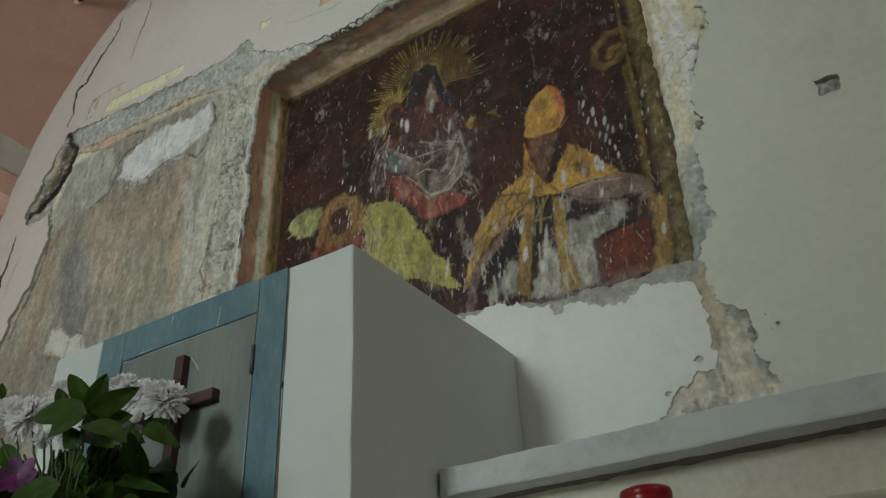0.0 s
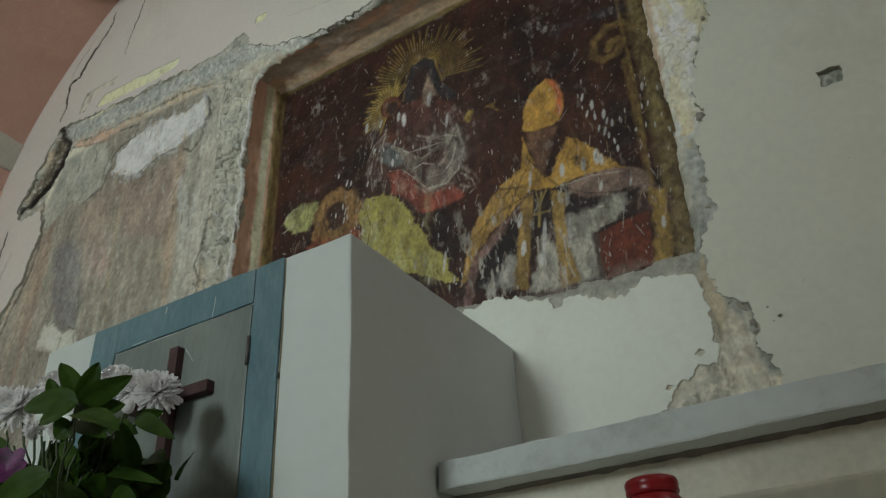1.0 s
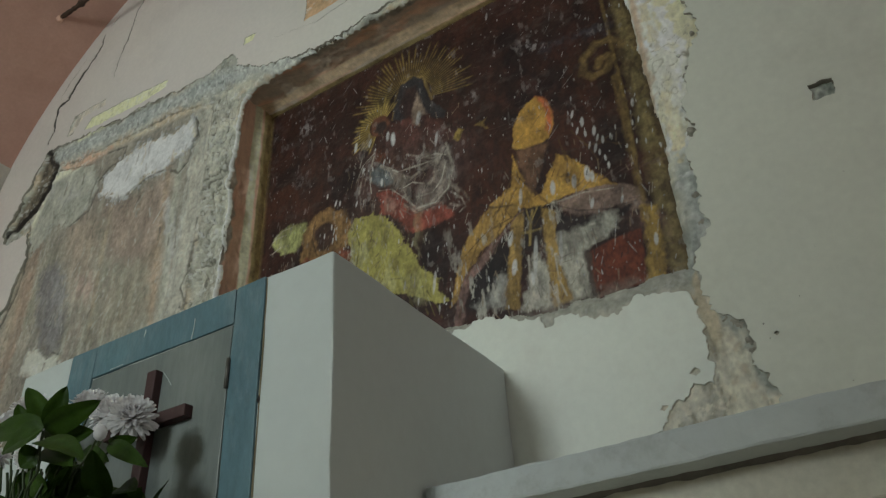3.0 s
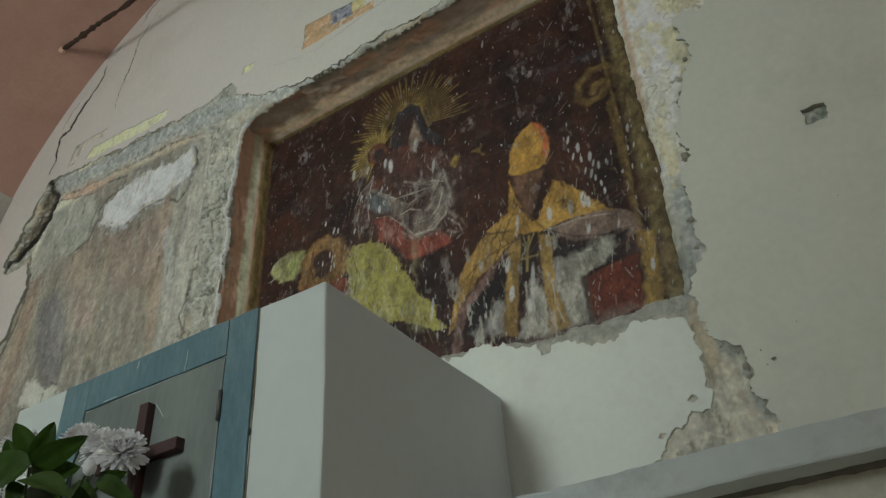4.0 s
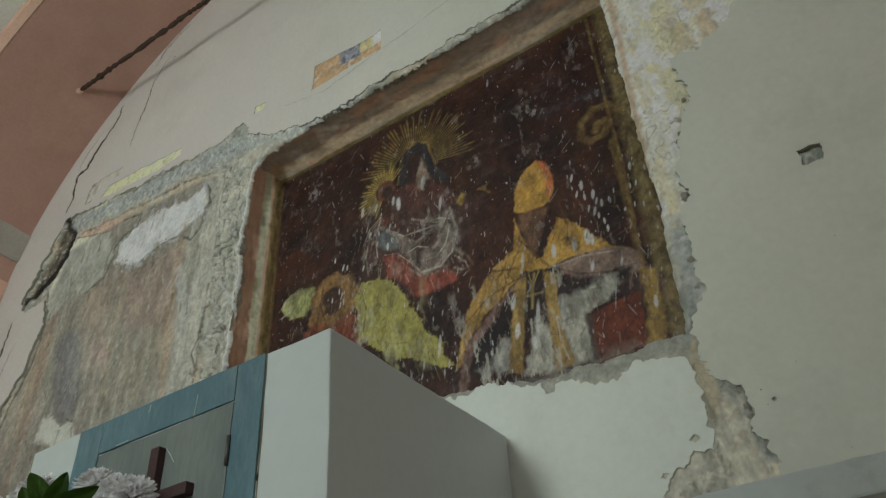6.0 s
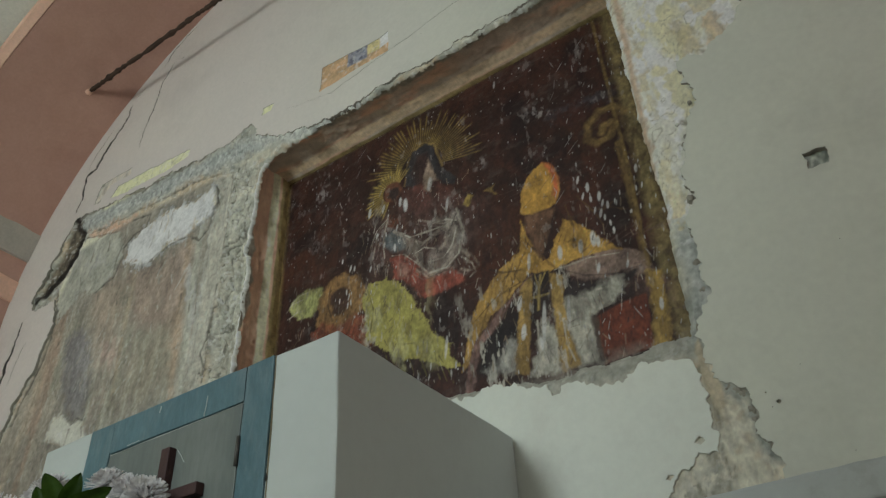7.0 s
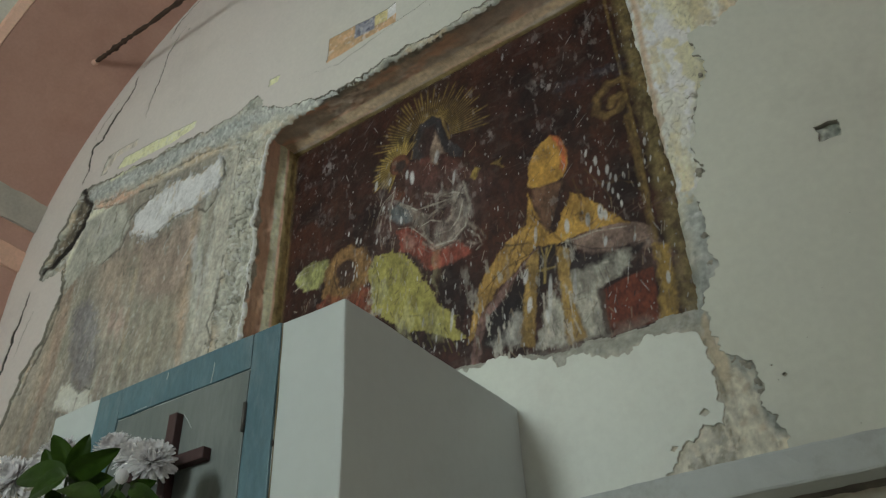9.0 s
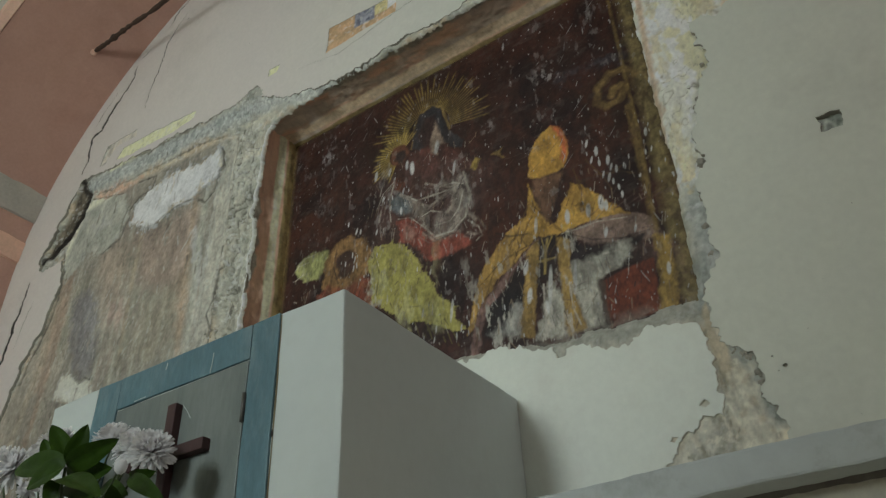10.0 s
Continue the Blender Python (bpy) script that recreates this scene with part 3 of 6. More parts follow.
# small window patches in the plaster
m.shape([(-2.1, 4.70), (-2.07, 5.0), (-1.50, 4.99), (-1.50, 4.72)], tone(140, 116, 90), 1.0, 0.005, 0.005, 0.22, 46, (9, 20))
m.shape([(-1.845, 4.97), (-1.847, 4.838), (-1.708, 4.825), (-1.704, 4.97)], tone(104, 106, 116), 0.95, 0.003, 0.003, 0.3, 47, (40, 40))
m.wash(tone(42, 44, 62), 0.95, (34, 40), 49, -0.1, 0.35, [(-1.86, 4.80), (-1.69, 4.98)])
m.shape([(-1.703, 4.97), (-1.707, 4.845), (-1.622, 4.832), (-1.618, 4.97)], tone(150, 142, 104), 0.95, 0.003, 0.002, 0.12, 48)
m.shape([(-1.617, 4.97), (-1.621, 4.836), (-1.55, 4.848), (-1.55, 4.97)], tone(170, 170, 164), 0.95, 0.003, 0.002, 0.1, 56)
m.shape([(-4.1, 4.95), (-4.0, 5.2), (-3.7, 5.2), (-3.7, 5.05), (-3.96, 4.95)], tone(146, 140, 130), 1.0, 0.01, 0.01, 0.25, 50)
m.shape([(-3.94, 4.88), (-3.90, 5.07), (-3.05, 5.0), (-3.05, 4.85)], tone(168, 162, 132), 1.0, 0.02, 0.01, 0.2, 51)
m.shape([(-2.52, 4.8), (-2.52, 4.95), (-2.38, 4.95), (-2.38, 4.8)], tone(166, 160, 130), 1.0, 0.01, 0.01, 0.2, 52)
# the faded fresco
PANEL = [(-4.6, 2.0), (-4.45, 3.2), (-4.24, 3.8), (-4.2, 4.28), (-4.12, 4.62), (-3.5, 4.63), (-2.8, 4.56), (-2.70, 4.5), (-2.69, 3.9), (-2.72, 3.1), (-2.72, 2.0)]
m.shape(PANEL, tone(134, 125, 110), 1.0, 0.02, 0.02, 0.25, 61, (5, 2.5))
m.wash(tone(110, 99, 86), 0.6, (7, 3), 62, 0.05, 0.5, [(-4.0, 2.2), (-2.95, 4.6)])
m.wash(tone(138, 118, 105), 0.4, (5, 3), 63, 0.15, 0.4, [(-3.8, 2.4), (-3.0, 4.4)])
m.wash(tone(120, 120, 100), 0.5, (9, 3), 64, 0.15, 0.4, [(-4.2, 2.2), (-2.9, 4.4)])
m.wash(tone(156, 149, 134), 0.5, (20, 5), 65, 0.2, 0.5, [(-4.3, 2.2), (-2.75, 4.5)])
m.wash(tone(170, 164, 150), 0.5, (60, 22), 66, 0.55, 0.25, [(-4.3, 2.2), (-2.75, 4.5)])
for k, (pts, colour, alpha, soft) in enumerate((([(-4.003, 3.903), (-3.85, 3.925), (-3.732, 3.767), (-3.619, 3.411), (-3.614, 3.262), (-3.748, 3.301), (-3.909, 3.537)], (112, 108, 110), 0.9, 0.03),
                                          ([(-3.526, 4.195), (-3.257, 4.138), (-3.029, 4.175), (-2.935, 4.052), (-2.964, 3.765), (-3.035, 3.596), (-3.352, 3.773)], (142, 118, 102), 0.8, 0.05),
                                          ([(-3.84, 4.204), (-3.536, 4.158), (-3.487, 3.825), (-3.493, 3.61), (-3.603, 3.577), (-3.775, 3.935)], (150, 128, 108), 0.7, 0.05),
                                          ([(-4.085, 4.756), (-3.752, 4.708), (-3.569, 4.645), (-3.66, 4.584), (-3.863, 4.612), (-4.059, 4.681)], (152, 126, 108), 0.8, 0.025),
                                          ([(-4.188, 4.094), (-4.093, 4.14), (-4.045, 3.803), (-4.092, 3.524), (-4.08, 3.314), (-4.17, 3.339), (-4.195, 3.703)], (150, 122, 98), 0.75, 0.04),
                                          ([(-3.629, 3.73), (-3.504, 3.721), (-3.414, 3.582), (-3.495, 3.54), (-3.578, 3.604)], (150, 122, 110), 0.7, 0.03),
                                          ([(-3.256, 3.595), (-3.049, 3.657), (-2.958, 3.358), (-3.112, 3.22), (-3.35, 3.294)], (132, 122, 100), 0.6, 0.06),
                                          ([(-3.049, 3.657), (-2.988, 3.775), (-2.9, 3.466), (-2.95, 3.324)], (152, 124, 98), 0.7, 0.04))):
    m.shape(pts, tone(*colour), alpha, soft, 0.03, 0.3, 410 + k, (14, 5), 0.0, 0.3)
m.shape([(-2.848, 4.573), (-2.626, 4.473), (-2.679, 4.289), (-2.701, 4.099), (-2.678, 3.825), (-2.708, 3.526), (-2.729, 3.219), (-2.832, 3.244), (-2.84, 3.577), (-2.83, 3.966), (-2.812, 4.233)], tone(160, 156, 142), 0.9, 0.012, 0.016, 0.3, 419, (40, 5), 0.003)
m.shape([(-2.993, 3.962), (-2.947, 3.999), (-2.862, 3.795), (-2.84, 3.577), (-2.877, 3.458), (-2.896, 3.667)], tone(172, 172, 160), 0.8, 0.012, 0.012, 0.2, 420, (20, 8), 0.003)
m.line([(-4.09, 4.2), (-4.06, 3.52), (-4.10, 3.1), (-4.18, 2.5)], 0.04, tone(136, 108, 86), 0.7, seed=68, worn=0.5)
m.line([(-4.2, 4.0), (-4.17, 3.52), (-4.25, 3.1), (-4.32, 2.5)], 0.05, tone(150, 136, 114), 0.8, seed=69, worn=0.3)
m.line([(-3.44, 4.2), (-3.44, 3.88), (-3.40, 3.3)], 0.03, tone(150, 130, 100), 0.6, seed=70, worn=0.6)
for k, x in enumerate((-3.62, -3.54, -3.47, -3.30, -3.22, -3.1)):
    m.line([(x, 4.0 - 0.1 * k), (x + 0.02, 3.5), (x + 0.01, 2.6)], 0.018, tone(164, 156, 138), 0.55, seed=71 + k, worn=0.9)
m.line([(-2.99, 4.3), (-2.98, 3.9), (-2.93, 3.2), (-2.92, 2.5)], 0.035, tone(146, 120, 92), 0.75, seed=80, worn=0.5)
m.line([(-2.90, 4.35), (-2.90, 3.9), (-2.86, 3.2), (-2.85, 2.5)], 0.035, tone(164, 160, 142), 0.9, seed=81, worn=0.3)
m.line([(-2.77, 4.5), (-2.755, 4.0), (-2.76, 3.3), (-2.76, 2.6)], 0.062, tone(160, 153, 136), 0.9, seed=82, var=0.25)
PATCH_A = [(-4.171, 4.662), (-4.065, 4.698), (-3.713, 4.577), (-3.611, 4.36), (-3.658, 4.219), (-3.814, 4.16), (-3.992, 4.246), (-4.091, 4.106), (-4.161, 4.083), (-4.231, 4.215), (-4.24, 4.371), (-4.175, 4.478)]
m.shape(PATCH_A, tone(164, 160, 144), 0.95, 0.012, 0.02, 0.2, 83, (10, 10), 0.004)
PATCH_B = [(-3.593, 4.3), (-3.561, 4.424), (-3.44, 4.499), (-3.253, 4.531), (-2.996, 4.475), (-2.845, 4.505), (-2.796, 4.35), (-2.83, 4.283), (-2.952, 4.253), (-3.036, 4.211), (-3.182, 4.226), (-3.288, 4.164), (-3.416, 4.18)]
m.shape(PATCH_B, tone(176, 178, 172), 1.0, 0.006, 0.045, 0.22, 84, (14, 12), 0.005, 0.15)
PATCH_C = [(-3.937, 3.241), (-3.898, 3.369), (-3.835, 3.36), (-3.722, 3.271), (-3.617, 3.269), (-3.573, 3.171), (-3.498, 3.125), (-3.473, 3.052)]
m.shape(PATCH_C, tone(164, 160, 150), 0.95, 0.012, 0.02, 0.12, 85, (8, 8), 0.006)
# thin darker lines along the broken edges
for k, (pts, width) in enumerate((([(-4.05, 4.735), (-3.75, 4.70), (-3.45, 4.675), (-3.05, 4.645), (-2.82, 4.585)], 0.012),
                                  ([(-4.12, 4.93), (-3.78, 4.89), (-3.5, 4.845), (-3.29, 4.835), (-3.08, 4.81), (-2.91, 4.785)], 0.014), ([(-2.69, 4.5), (-2.68, 4.1), (-2.70, 3.7), (-2.71, 3.2)], 0.010))):
    m.line(pts, width, tone(84, 79, 70), 0.8, 0.7, 0.3, 195 + k, lift=-0.003, worn=0.5)
# the wide old crack at the upper left, its deep side's shade painted in
GASH = [(-4.25, 4.98), (-4.11, 4.76), (-4.14, 4.62), (-4.22, 4.5), (-4.36, 4.4), (-4.50, 4.36), (-4.42, 4.55), (-4.32, 4.72), (-4.27, 4.85)]
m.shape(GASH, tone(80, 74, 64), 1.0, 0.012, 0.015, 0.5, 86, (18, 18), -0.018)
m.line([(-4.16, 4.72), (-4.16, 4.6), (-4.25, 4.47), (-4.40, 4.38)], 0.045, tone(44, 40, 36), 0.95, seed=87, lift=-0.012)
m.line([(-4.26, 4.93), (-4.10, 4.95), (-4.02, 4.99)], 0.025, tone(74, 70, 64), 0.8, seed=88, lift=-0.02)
for k, (pts, width) in enumerate((([(-2.82, 4.491), (-2.786, 4.345), (-2.823, 4.272), (-2.839, 4.186), (-2.907, 4.138), (-2.989, 4.205), (-3.096, 4.227), (-3.18, 4.217), (-3.272, 4.197), (-3.316, 4.176)], 0.012), ([(-2.837, 4.509), (-2.792, 4.433), (-2.79, 4.368), (-2.818, 4.319)], 0.008),
                                  ([(-3.608, 4.35), (-3.631, 4.304), (-3.658, 4.219), (-3.814, 4.16)], 0.010), ([(-4.065, 4.698), (-3.906, 4.655), (-3.736, 4.597)], 0.008), ([(-4.29, 4.392), (-4.227, 4.278), (-4.191, 4.157), (-4.184, 3.97), (-4.199, 3.818), (-4.263, 3.669), (-4.316, 3.575), (-4.332, 3.455)], 0.016),
                                  ([(-3.589, 4.618), (-3.422, 4.589), (-3.437, 4.489), (-3.552, 4.486), (-3.626, 4.41)], 0.009), ([(-3.722, 3.271), (-3.687, 3.306), (-3.617, 3.269)], 0.007),
                                  ([(-2.651, 3.638), (-2.702, 3.608), (-2.712, 3.528), (-2.719, 3.433), (-2.749, 3.364), (-2.713, 3.274)], 0.010))):
    m.line(pts, width, tone(82, 76, 66), 0.85, 0.6, 0.3, 140 + k, lift=-0.005, worn=0.35)
for k in range(260):
    x, z = dice0.uniform(-4.15, -2.75), dice0.uniform(2.6, 4.5)
    a = dice0.uniform(0.9, 2.0)
    n = dice0.uniform(0.02, 0.09)
    m.line([(x, z), (x + n * math.cos(a), z + n * math.sin(a))], 0.007, tone(*dice0.choice(((168, 162, 148), (98, 88, 76), (150, 138, 118)))), dice0.uniform(0.4, 0.8), 0.5, 0.2, 150 + k, lift=0.002, worn=0.3)
m.line([(-3.62, 4.5), (-3.67, 4.35), (-3.66, 4.15)], 0.012, tone(108, 96, 82), 0.6, seed=89, lift=-0.004)
# the fresco has sunk in and greyed with age
inside = gap(X, Z, PANEL)
aged = (0.68 + 0.10 * fbm(X * 2.2, Z * 1.6, 3, 190) + 0.10 * fbm(X * 26, Z * 9, 3, 191) + 0.08 * fbm(X * 60, Z * 40, 2, 192))[..., None]
inpanel = (np.clip(0.5 - inside / 0.04, 0, 1) * np.clip(0.25 + (gap(X, Z, PATCH_B) + 0.01) / 0.01, 0.25, 1) * np.clip(0.5 + gap(X, Z, PATCH_C) / 0.01, 0.5, 1))[..., None]
m.c = m.c * (1 - inpanel) + (m.c * 0.62 + m.c.mean(axis=2, keepdims=True) * 0.38 * np.array((0.98, 1.0, 0.95))) * aged * inpanel
# relief; its grooves are also coloured dark for shade and dirt
calm = 1 - 0.65 * np.clip((2.95 - Z) / 0.15, 0, 1) * np.clip((X + 1.7) / 0.1, 0, 1)
rough = np.clip((inside + 0.01) / 0.05, 0.12, 1.0)
m.h += rough * (0.007 * fbm(X * 9, Z * 9, 4, 91) + 0.0035 * fbm(X * 34, Z * 34, 3, 92)) * calm + 0.0012 * fbm(X * 60, Z * 25, 3, 93)
# dark strokes along the grooves, shade and dirt put into the colour
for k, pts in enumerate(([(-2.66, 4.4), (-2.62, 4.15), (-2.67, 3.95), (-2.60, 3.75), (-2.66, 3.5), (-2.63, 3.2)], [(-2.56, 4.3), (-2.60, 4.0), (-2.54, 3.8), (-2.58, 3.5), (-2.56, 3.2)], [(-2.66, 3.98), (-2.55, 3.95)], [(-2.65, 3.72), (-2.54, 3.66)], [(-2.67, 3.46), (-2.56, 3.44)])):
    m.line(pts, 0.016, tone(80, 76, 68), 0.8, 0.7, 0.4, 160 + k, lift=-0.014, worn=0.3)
strip = np.clip(1 - np.abs(X + 2.59) / 0.11, 0, 1) * (Z < 4.55)
chunks = 2.3 * fbm(X * 6, Z * 4.2, 3, 94) + 0.35 * fbm(X * 26, Z * 22, 2, 97)
shelf = np.floor(chunks) + np.clip((chunks - np.floor(chunks) - 0.78) / 0.22, 0, 1)
m.h += np.sqrt(strip) * (0.012 * shelf - 0.010 + 0.005 * fbm(X * 40, Z * 24, 3, 139))
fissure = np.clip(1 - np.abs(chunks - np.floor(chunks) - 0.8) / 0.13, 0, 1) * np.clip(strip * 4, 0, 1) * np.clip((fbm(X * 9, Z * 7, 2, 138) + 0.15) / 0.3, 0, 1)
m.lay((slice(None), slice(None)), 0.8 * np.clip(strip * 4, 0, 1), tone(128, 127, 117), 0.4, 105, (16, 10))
# fissures darkened by colour where the shelves step down
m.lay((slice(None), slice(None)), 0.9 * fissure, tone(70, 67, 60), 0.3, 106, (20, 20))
crevice_free = np.clip(strip * 4, 0, 1)
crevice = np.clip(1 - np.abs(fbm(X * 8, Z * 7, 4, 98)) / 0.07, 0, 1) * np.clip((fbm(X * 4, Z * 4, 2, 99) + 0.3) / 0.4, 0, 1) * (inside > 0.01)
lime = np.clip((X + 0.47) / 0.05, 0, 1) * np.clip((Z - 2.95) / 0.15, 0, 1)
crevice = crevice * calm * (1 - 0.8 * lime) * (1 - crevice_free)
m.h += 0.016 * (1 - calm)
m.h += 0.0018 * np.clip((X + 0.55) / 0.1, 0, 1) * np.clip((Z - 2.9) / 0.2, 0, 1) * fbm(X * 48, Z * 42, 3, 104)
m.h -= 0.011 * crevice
# crevices tinted dark for dirt and the shade inside them
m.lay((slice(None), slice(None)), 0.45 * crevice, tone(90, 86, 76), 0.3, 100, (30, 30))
fleck = np.clip((fbm(X * 45, Z * 45, 3, 102) - 0.35) / 0.2, 0, 1) * (inside > 0.0) * calm * (1 - 0.7 * lime)
m.lay((slice(None), slice(None)), 0.4 * fleck, tone(168, 166, 156), 0.2, 103, (30, 30))
# smeared lime, cream coats and ochre scraps right of the picture
ALL = (slice(None), slice(None))
m.lay(ALL, lime * 0.85, tone(164, 164, 152), 0.10, 106, (8, 6))
m.lay(ALL, lime * 0.7 * np.clip((fbm(X * 7, Z * 3, 4, 107) - 0.05) / 0.3, 0, 1), tone(150, 146, 118), 0.15, 108, (20, 12))
m.lay(ALL, lime * 0.8 * np.clip((fbm(X * 16, Z * 11, 4, 109) - 0.1) / 0.25, 0, 1), tone(178, 178, 170), 0.08, 110, (20, 20))
peel = 2.2 * fbm(X * 11, Z * 7, 3, 111)
rim = np.clip(1 - np.abs(peel - np.floor(peel) - 0.12) / 0.07, 0, 1) * np.clip((fbm(X * 7, Z * 6, 2, 112) + 0.05) / 0.2, 0, 1)
m.lay(ALL, lime * 0.8 * rim, tone(108, 105, 90), 0.3, 113, (20, 20))
m.h += lime * (0.003 * np.floor(peel) - 0.004 * rim + 0.005 * fbm(X * 34, Z * 18, 3, 114) + 0.004)
for k, (pts, colour) in enumerate((([(-0.215, 3.95), (-0.19, 3.74), (-0.12, 3.74), (-0.135, 3.86), (-0.17, 3.94)], (138, 130, 104)), ([(-0.10, 3.86), (-0.09, 3.735), (-0.05, 3.73), (-0.02, 3.84), (-0.06, 3.9)], (136, 122, 98)),
                                   ([(-0.13, 4.05), (-0.12, 3.92), (-0.02, 3.93), (0.06, 4.0), (0.05, 4.1)], (138, 130, 104)), ([(-0.39, 3.75), (-0.37, 3.5), (-0.35, 3.5), (-0.36, 3.75)], (138, 130, 104)),
                                   ([(-0.38, 4.4), (-0.345, 4.0), (-0.32, 3.75), (-0.345, 3.75), (-0.37, 4.0), (-0.40, 4.4)], (138, 130, 104)), ([(-0.42, 3.25), (-0.38, 3.3), (-0.34, 3.15), (-0.40, 3.0)], (150, 142, 112)))):
    m.shape(pts, tone(*colour), 0.65, 0.006, 0.016, 0.3, 115 + k, (26, 14), -0.004, 0.4)
# pink-beige line of old paint at the arris
m.line([(-0.36, 4.45), (-0.385, 4.0), (-0.40, 3.76), (-0.418, 3.49), (-0.44, 3.27), (-0.452, 3.05)], 0.021, tone(140, 124, 106), 0.95, 0.5, 0.15, 126, worn=0.15)
# the broken foot: beige render, pale lime and brown pits
m.shape([(-0.442, 2.603), (-0.44, 2.564), (-0.441, 2.479), (-0.421, 2.445), (-0.422, 2.383), (-0.418, 2.339), (-0.447, 2.322), (-0.454, 2.367), (-0.463, 2.431), (-0.464, 2.505), (-0.461, 2.571)], tone(126, 119, 103), 1.0, 0.005, 0.005, 0.2, 127, (20, 12), 0.004)
m.shape([(-0.41, 2.397), (-0.371, 2.367), (-0.374, 2.301), (-0.369, 2.242), (-0.373, 2.1), (-0.458, 2.1), (-0.455, 2.307), (-0.431, 2.351)], tone(140, 138, 126), 0.8, 0.008, 0.014, 0.35, 128, (34, 24), 0.003)
for k, (x, z) in enumerate(((-0.405, 2.357), (-0.39, 2.334), (-0.432, 2.321), (-0.393, 2.265), (-0.42, 2.24), (-0.385, 2.21), (-0.44, 2.19))):
    m.shape([(x - 0.009, z - 0.008), (x - 0.004, z + 0.012), (x + 0.009, z + 0.006), (x + 0.006, z - 0.011)], tone(116, 106, 90), 0.55, 0.006, 0.008, 0.3, 129 + k, lift=-0.002)
# stones, a deep pocket where the small square hole is cut
m.h -= 0.004 * (gap(X, Z, [(0.016, 3.09), (0.098, 3.083), (0.094, 3.006), (0.018, 3.016)]) < 0)
m.shape([(0.01, 3.1), (0.1, 3.09), (0.1, 3.0), (0.01, 3.01)], tone(122, 126, 118), 1.0, 0.004, 0.003, 0.4, 95, (60, 60))
# near-black strokes over the wide crack, painting the shade in its depth
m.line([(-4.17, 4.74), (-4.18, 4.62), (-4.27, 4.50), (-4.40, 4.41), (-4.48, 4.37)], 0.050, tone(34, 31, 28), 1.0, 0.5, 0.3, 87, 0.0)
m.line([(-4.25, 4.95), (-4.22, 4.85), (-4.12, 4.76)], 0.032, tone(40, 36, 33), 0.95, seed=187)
bed = np.clip(1 - np.abs(Z - (4.80 + 0.10 * (-2.9 - X))) / 0.16, 0, 1) * np.clip((-2.45 - X) / 0.1, 0, 1)
m.h += 0.012 * np.sqrt(bed)
m.h += 0.008 * np.clip((Z - 4.42) / 0.05, 0, 1) * np.clip((X + 2.45) / 0.1, 0, 1) * np.clip((-0.5 - X) / 0.1, 0, 1)
scrap = ((X > -2.12) & (X < -1.5) & (Z > 4.72)) | ((X < -3.02) & (Z > 4.87 - 0.05 * (X + 3.1))) | ((X > -2.56) & (X < -2.34) & (Z > 4.78))
m.c = m.c * (1 + 0.09 * fbm(X * 75, Z * 70, 2, 141))[..., None]
m.h = np.where(scrap, 0.0135 + 0.0006 * fbm(X * 40, Z * 40, 2, 137), m.h)
m.h = np.minimum(m.h, 0.0145)
RECESS = [(-2.50, 2.3), (-2.515, 3.2), (-2.50, 3.9), (-2.47, 4.4), (-2.40, 4.47), (-2.1, 4.49), (-1.0, 4.50), (-0.42, 4.51), (-0.418, 4.15), (-0.425, 3.65), (-0.435, 3.1), (-0.455, 2.78),
          (-0.47, 2.62), (-0.7, 2.62), (-0.93, 2.625), (-1.2, 2.68), (-1.6, 2.7), (-2.3, 2.7), (-2.4, 2.3)]
pocket = gap(X, Z, RECESS) + np.where(X < -1.5, 0.016, 0.008) * fbm(X * 16, Z * 16, 3, 96)
lip = np.clip(1 - pocket / 0.03, 0, 1)
m.h -= np.where(Z > 4.42, lip ** 5 * 0.024, lip * lip * 0.02)
# a white lip of plaster hangs on the ragged arris left of the picture
hem = np.clip(1.3 - np.abs(pocket - 0.007) / 0.006, 0, 1) * (X < -2.3) * (Z < 4.45)
m.lay(ALL, hem, tone(176, 170, 156), 0.12, 136, (20, 20))
m.h += 0.012 * hem
centre = (slice(None, -1), slice(None, -1))
free = gap(X[centre], Z[centre], BROKEN) < 0.07
for pts in ([(-2.1, 4.72), (-2.1, 5.0), (-1.5, 5.0), (-1.5, 4.72)], [(-4.12, 4.9), (-4.12, 5.19), (-3.05, 5.19), (-3.05, 4.88)], [(-2.55, 4.78), (-2.55, 4.97), (-2.35, 4.97), (-2.35, 4.78)], [(-0.04, 2.95), (-0.04, 3.13), (0.13, 3.13), (0.13, 2.95)]):
    free |= gap(X[centre], Z[centre], pts) < 0
free |= gap(X[centre], Z[centre], [(-0.36, 2.0), (-0.36, 3.5), (0.13, 3.5), (0.13, 2.0)]) < 0
free |= gap(X[centre], Z[centre], [(-1.0, 2.05), (-1.0, 2.5), (-0.4, 2.5), (-0.4, 2.05)]) < 0
free &= pocket[centre] > 0
in_panel = inside[centre] < 0
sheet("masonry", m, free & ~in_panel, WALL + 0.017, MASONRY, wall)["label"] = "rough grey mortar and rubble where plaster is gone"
patches = [gap(X[centre], Z[centre], pts) < 0.03 for pts in (PATCH_A, PATCH_B, PATCH_C)]
patches[0] &= ~patches[1]
whole = free & in_panel
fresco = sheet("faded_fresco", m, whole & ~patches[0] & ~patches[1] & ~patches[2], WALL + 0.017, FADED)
for patch in patches:
    sheet("plaster_patch", m, whole & patch, WALL + 0.017, FADED, fresco)["label"] = "pale filled plaster patch"
tagged(fresco, "faded and scraped old fresco panel in pale earth colours", "fresco")

# lumps of old mortar left standing along the broken edges


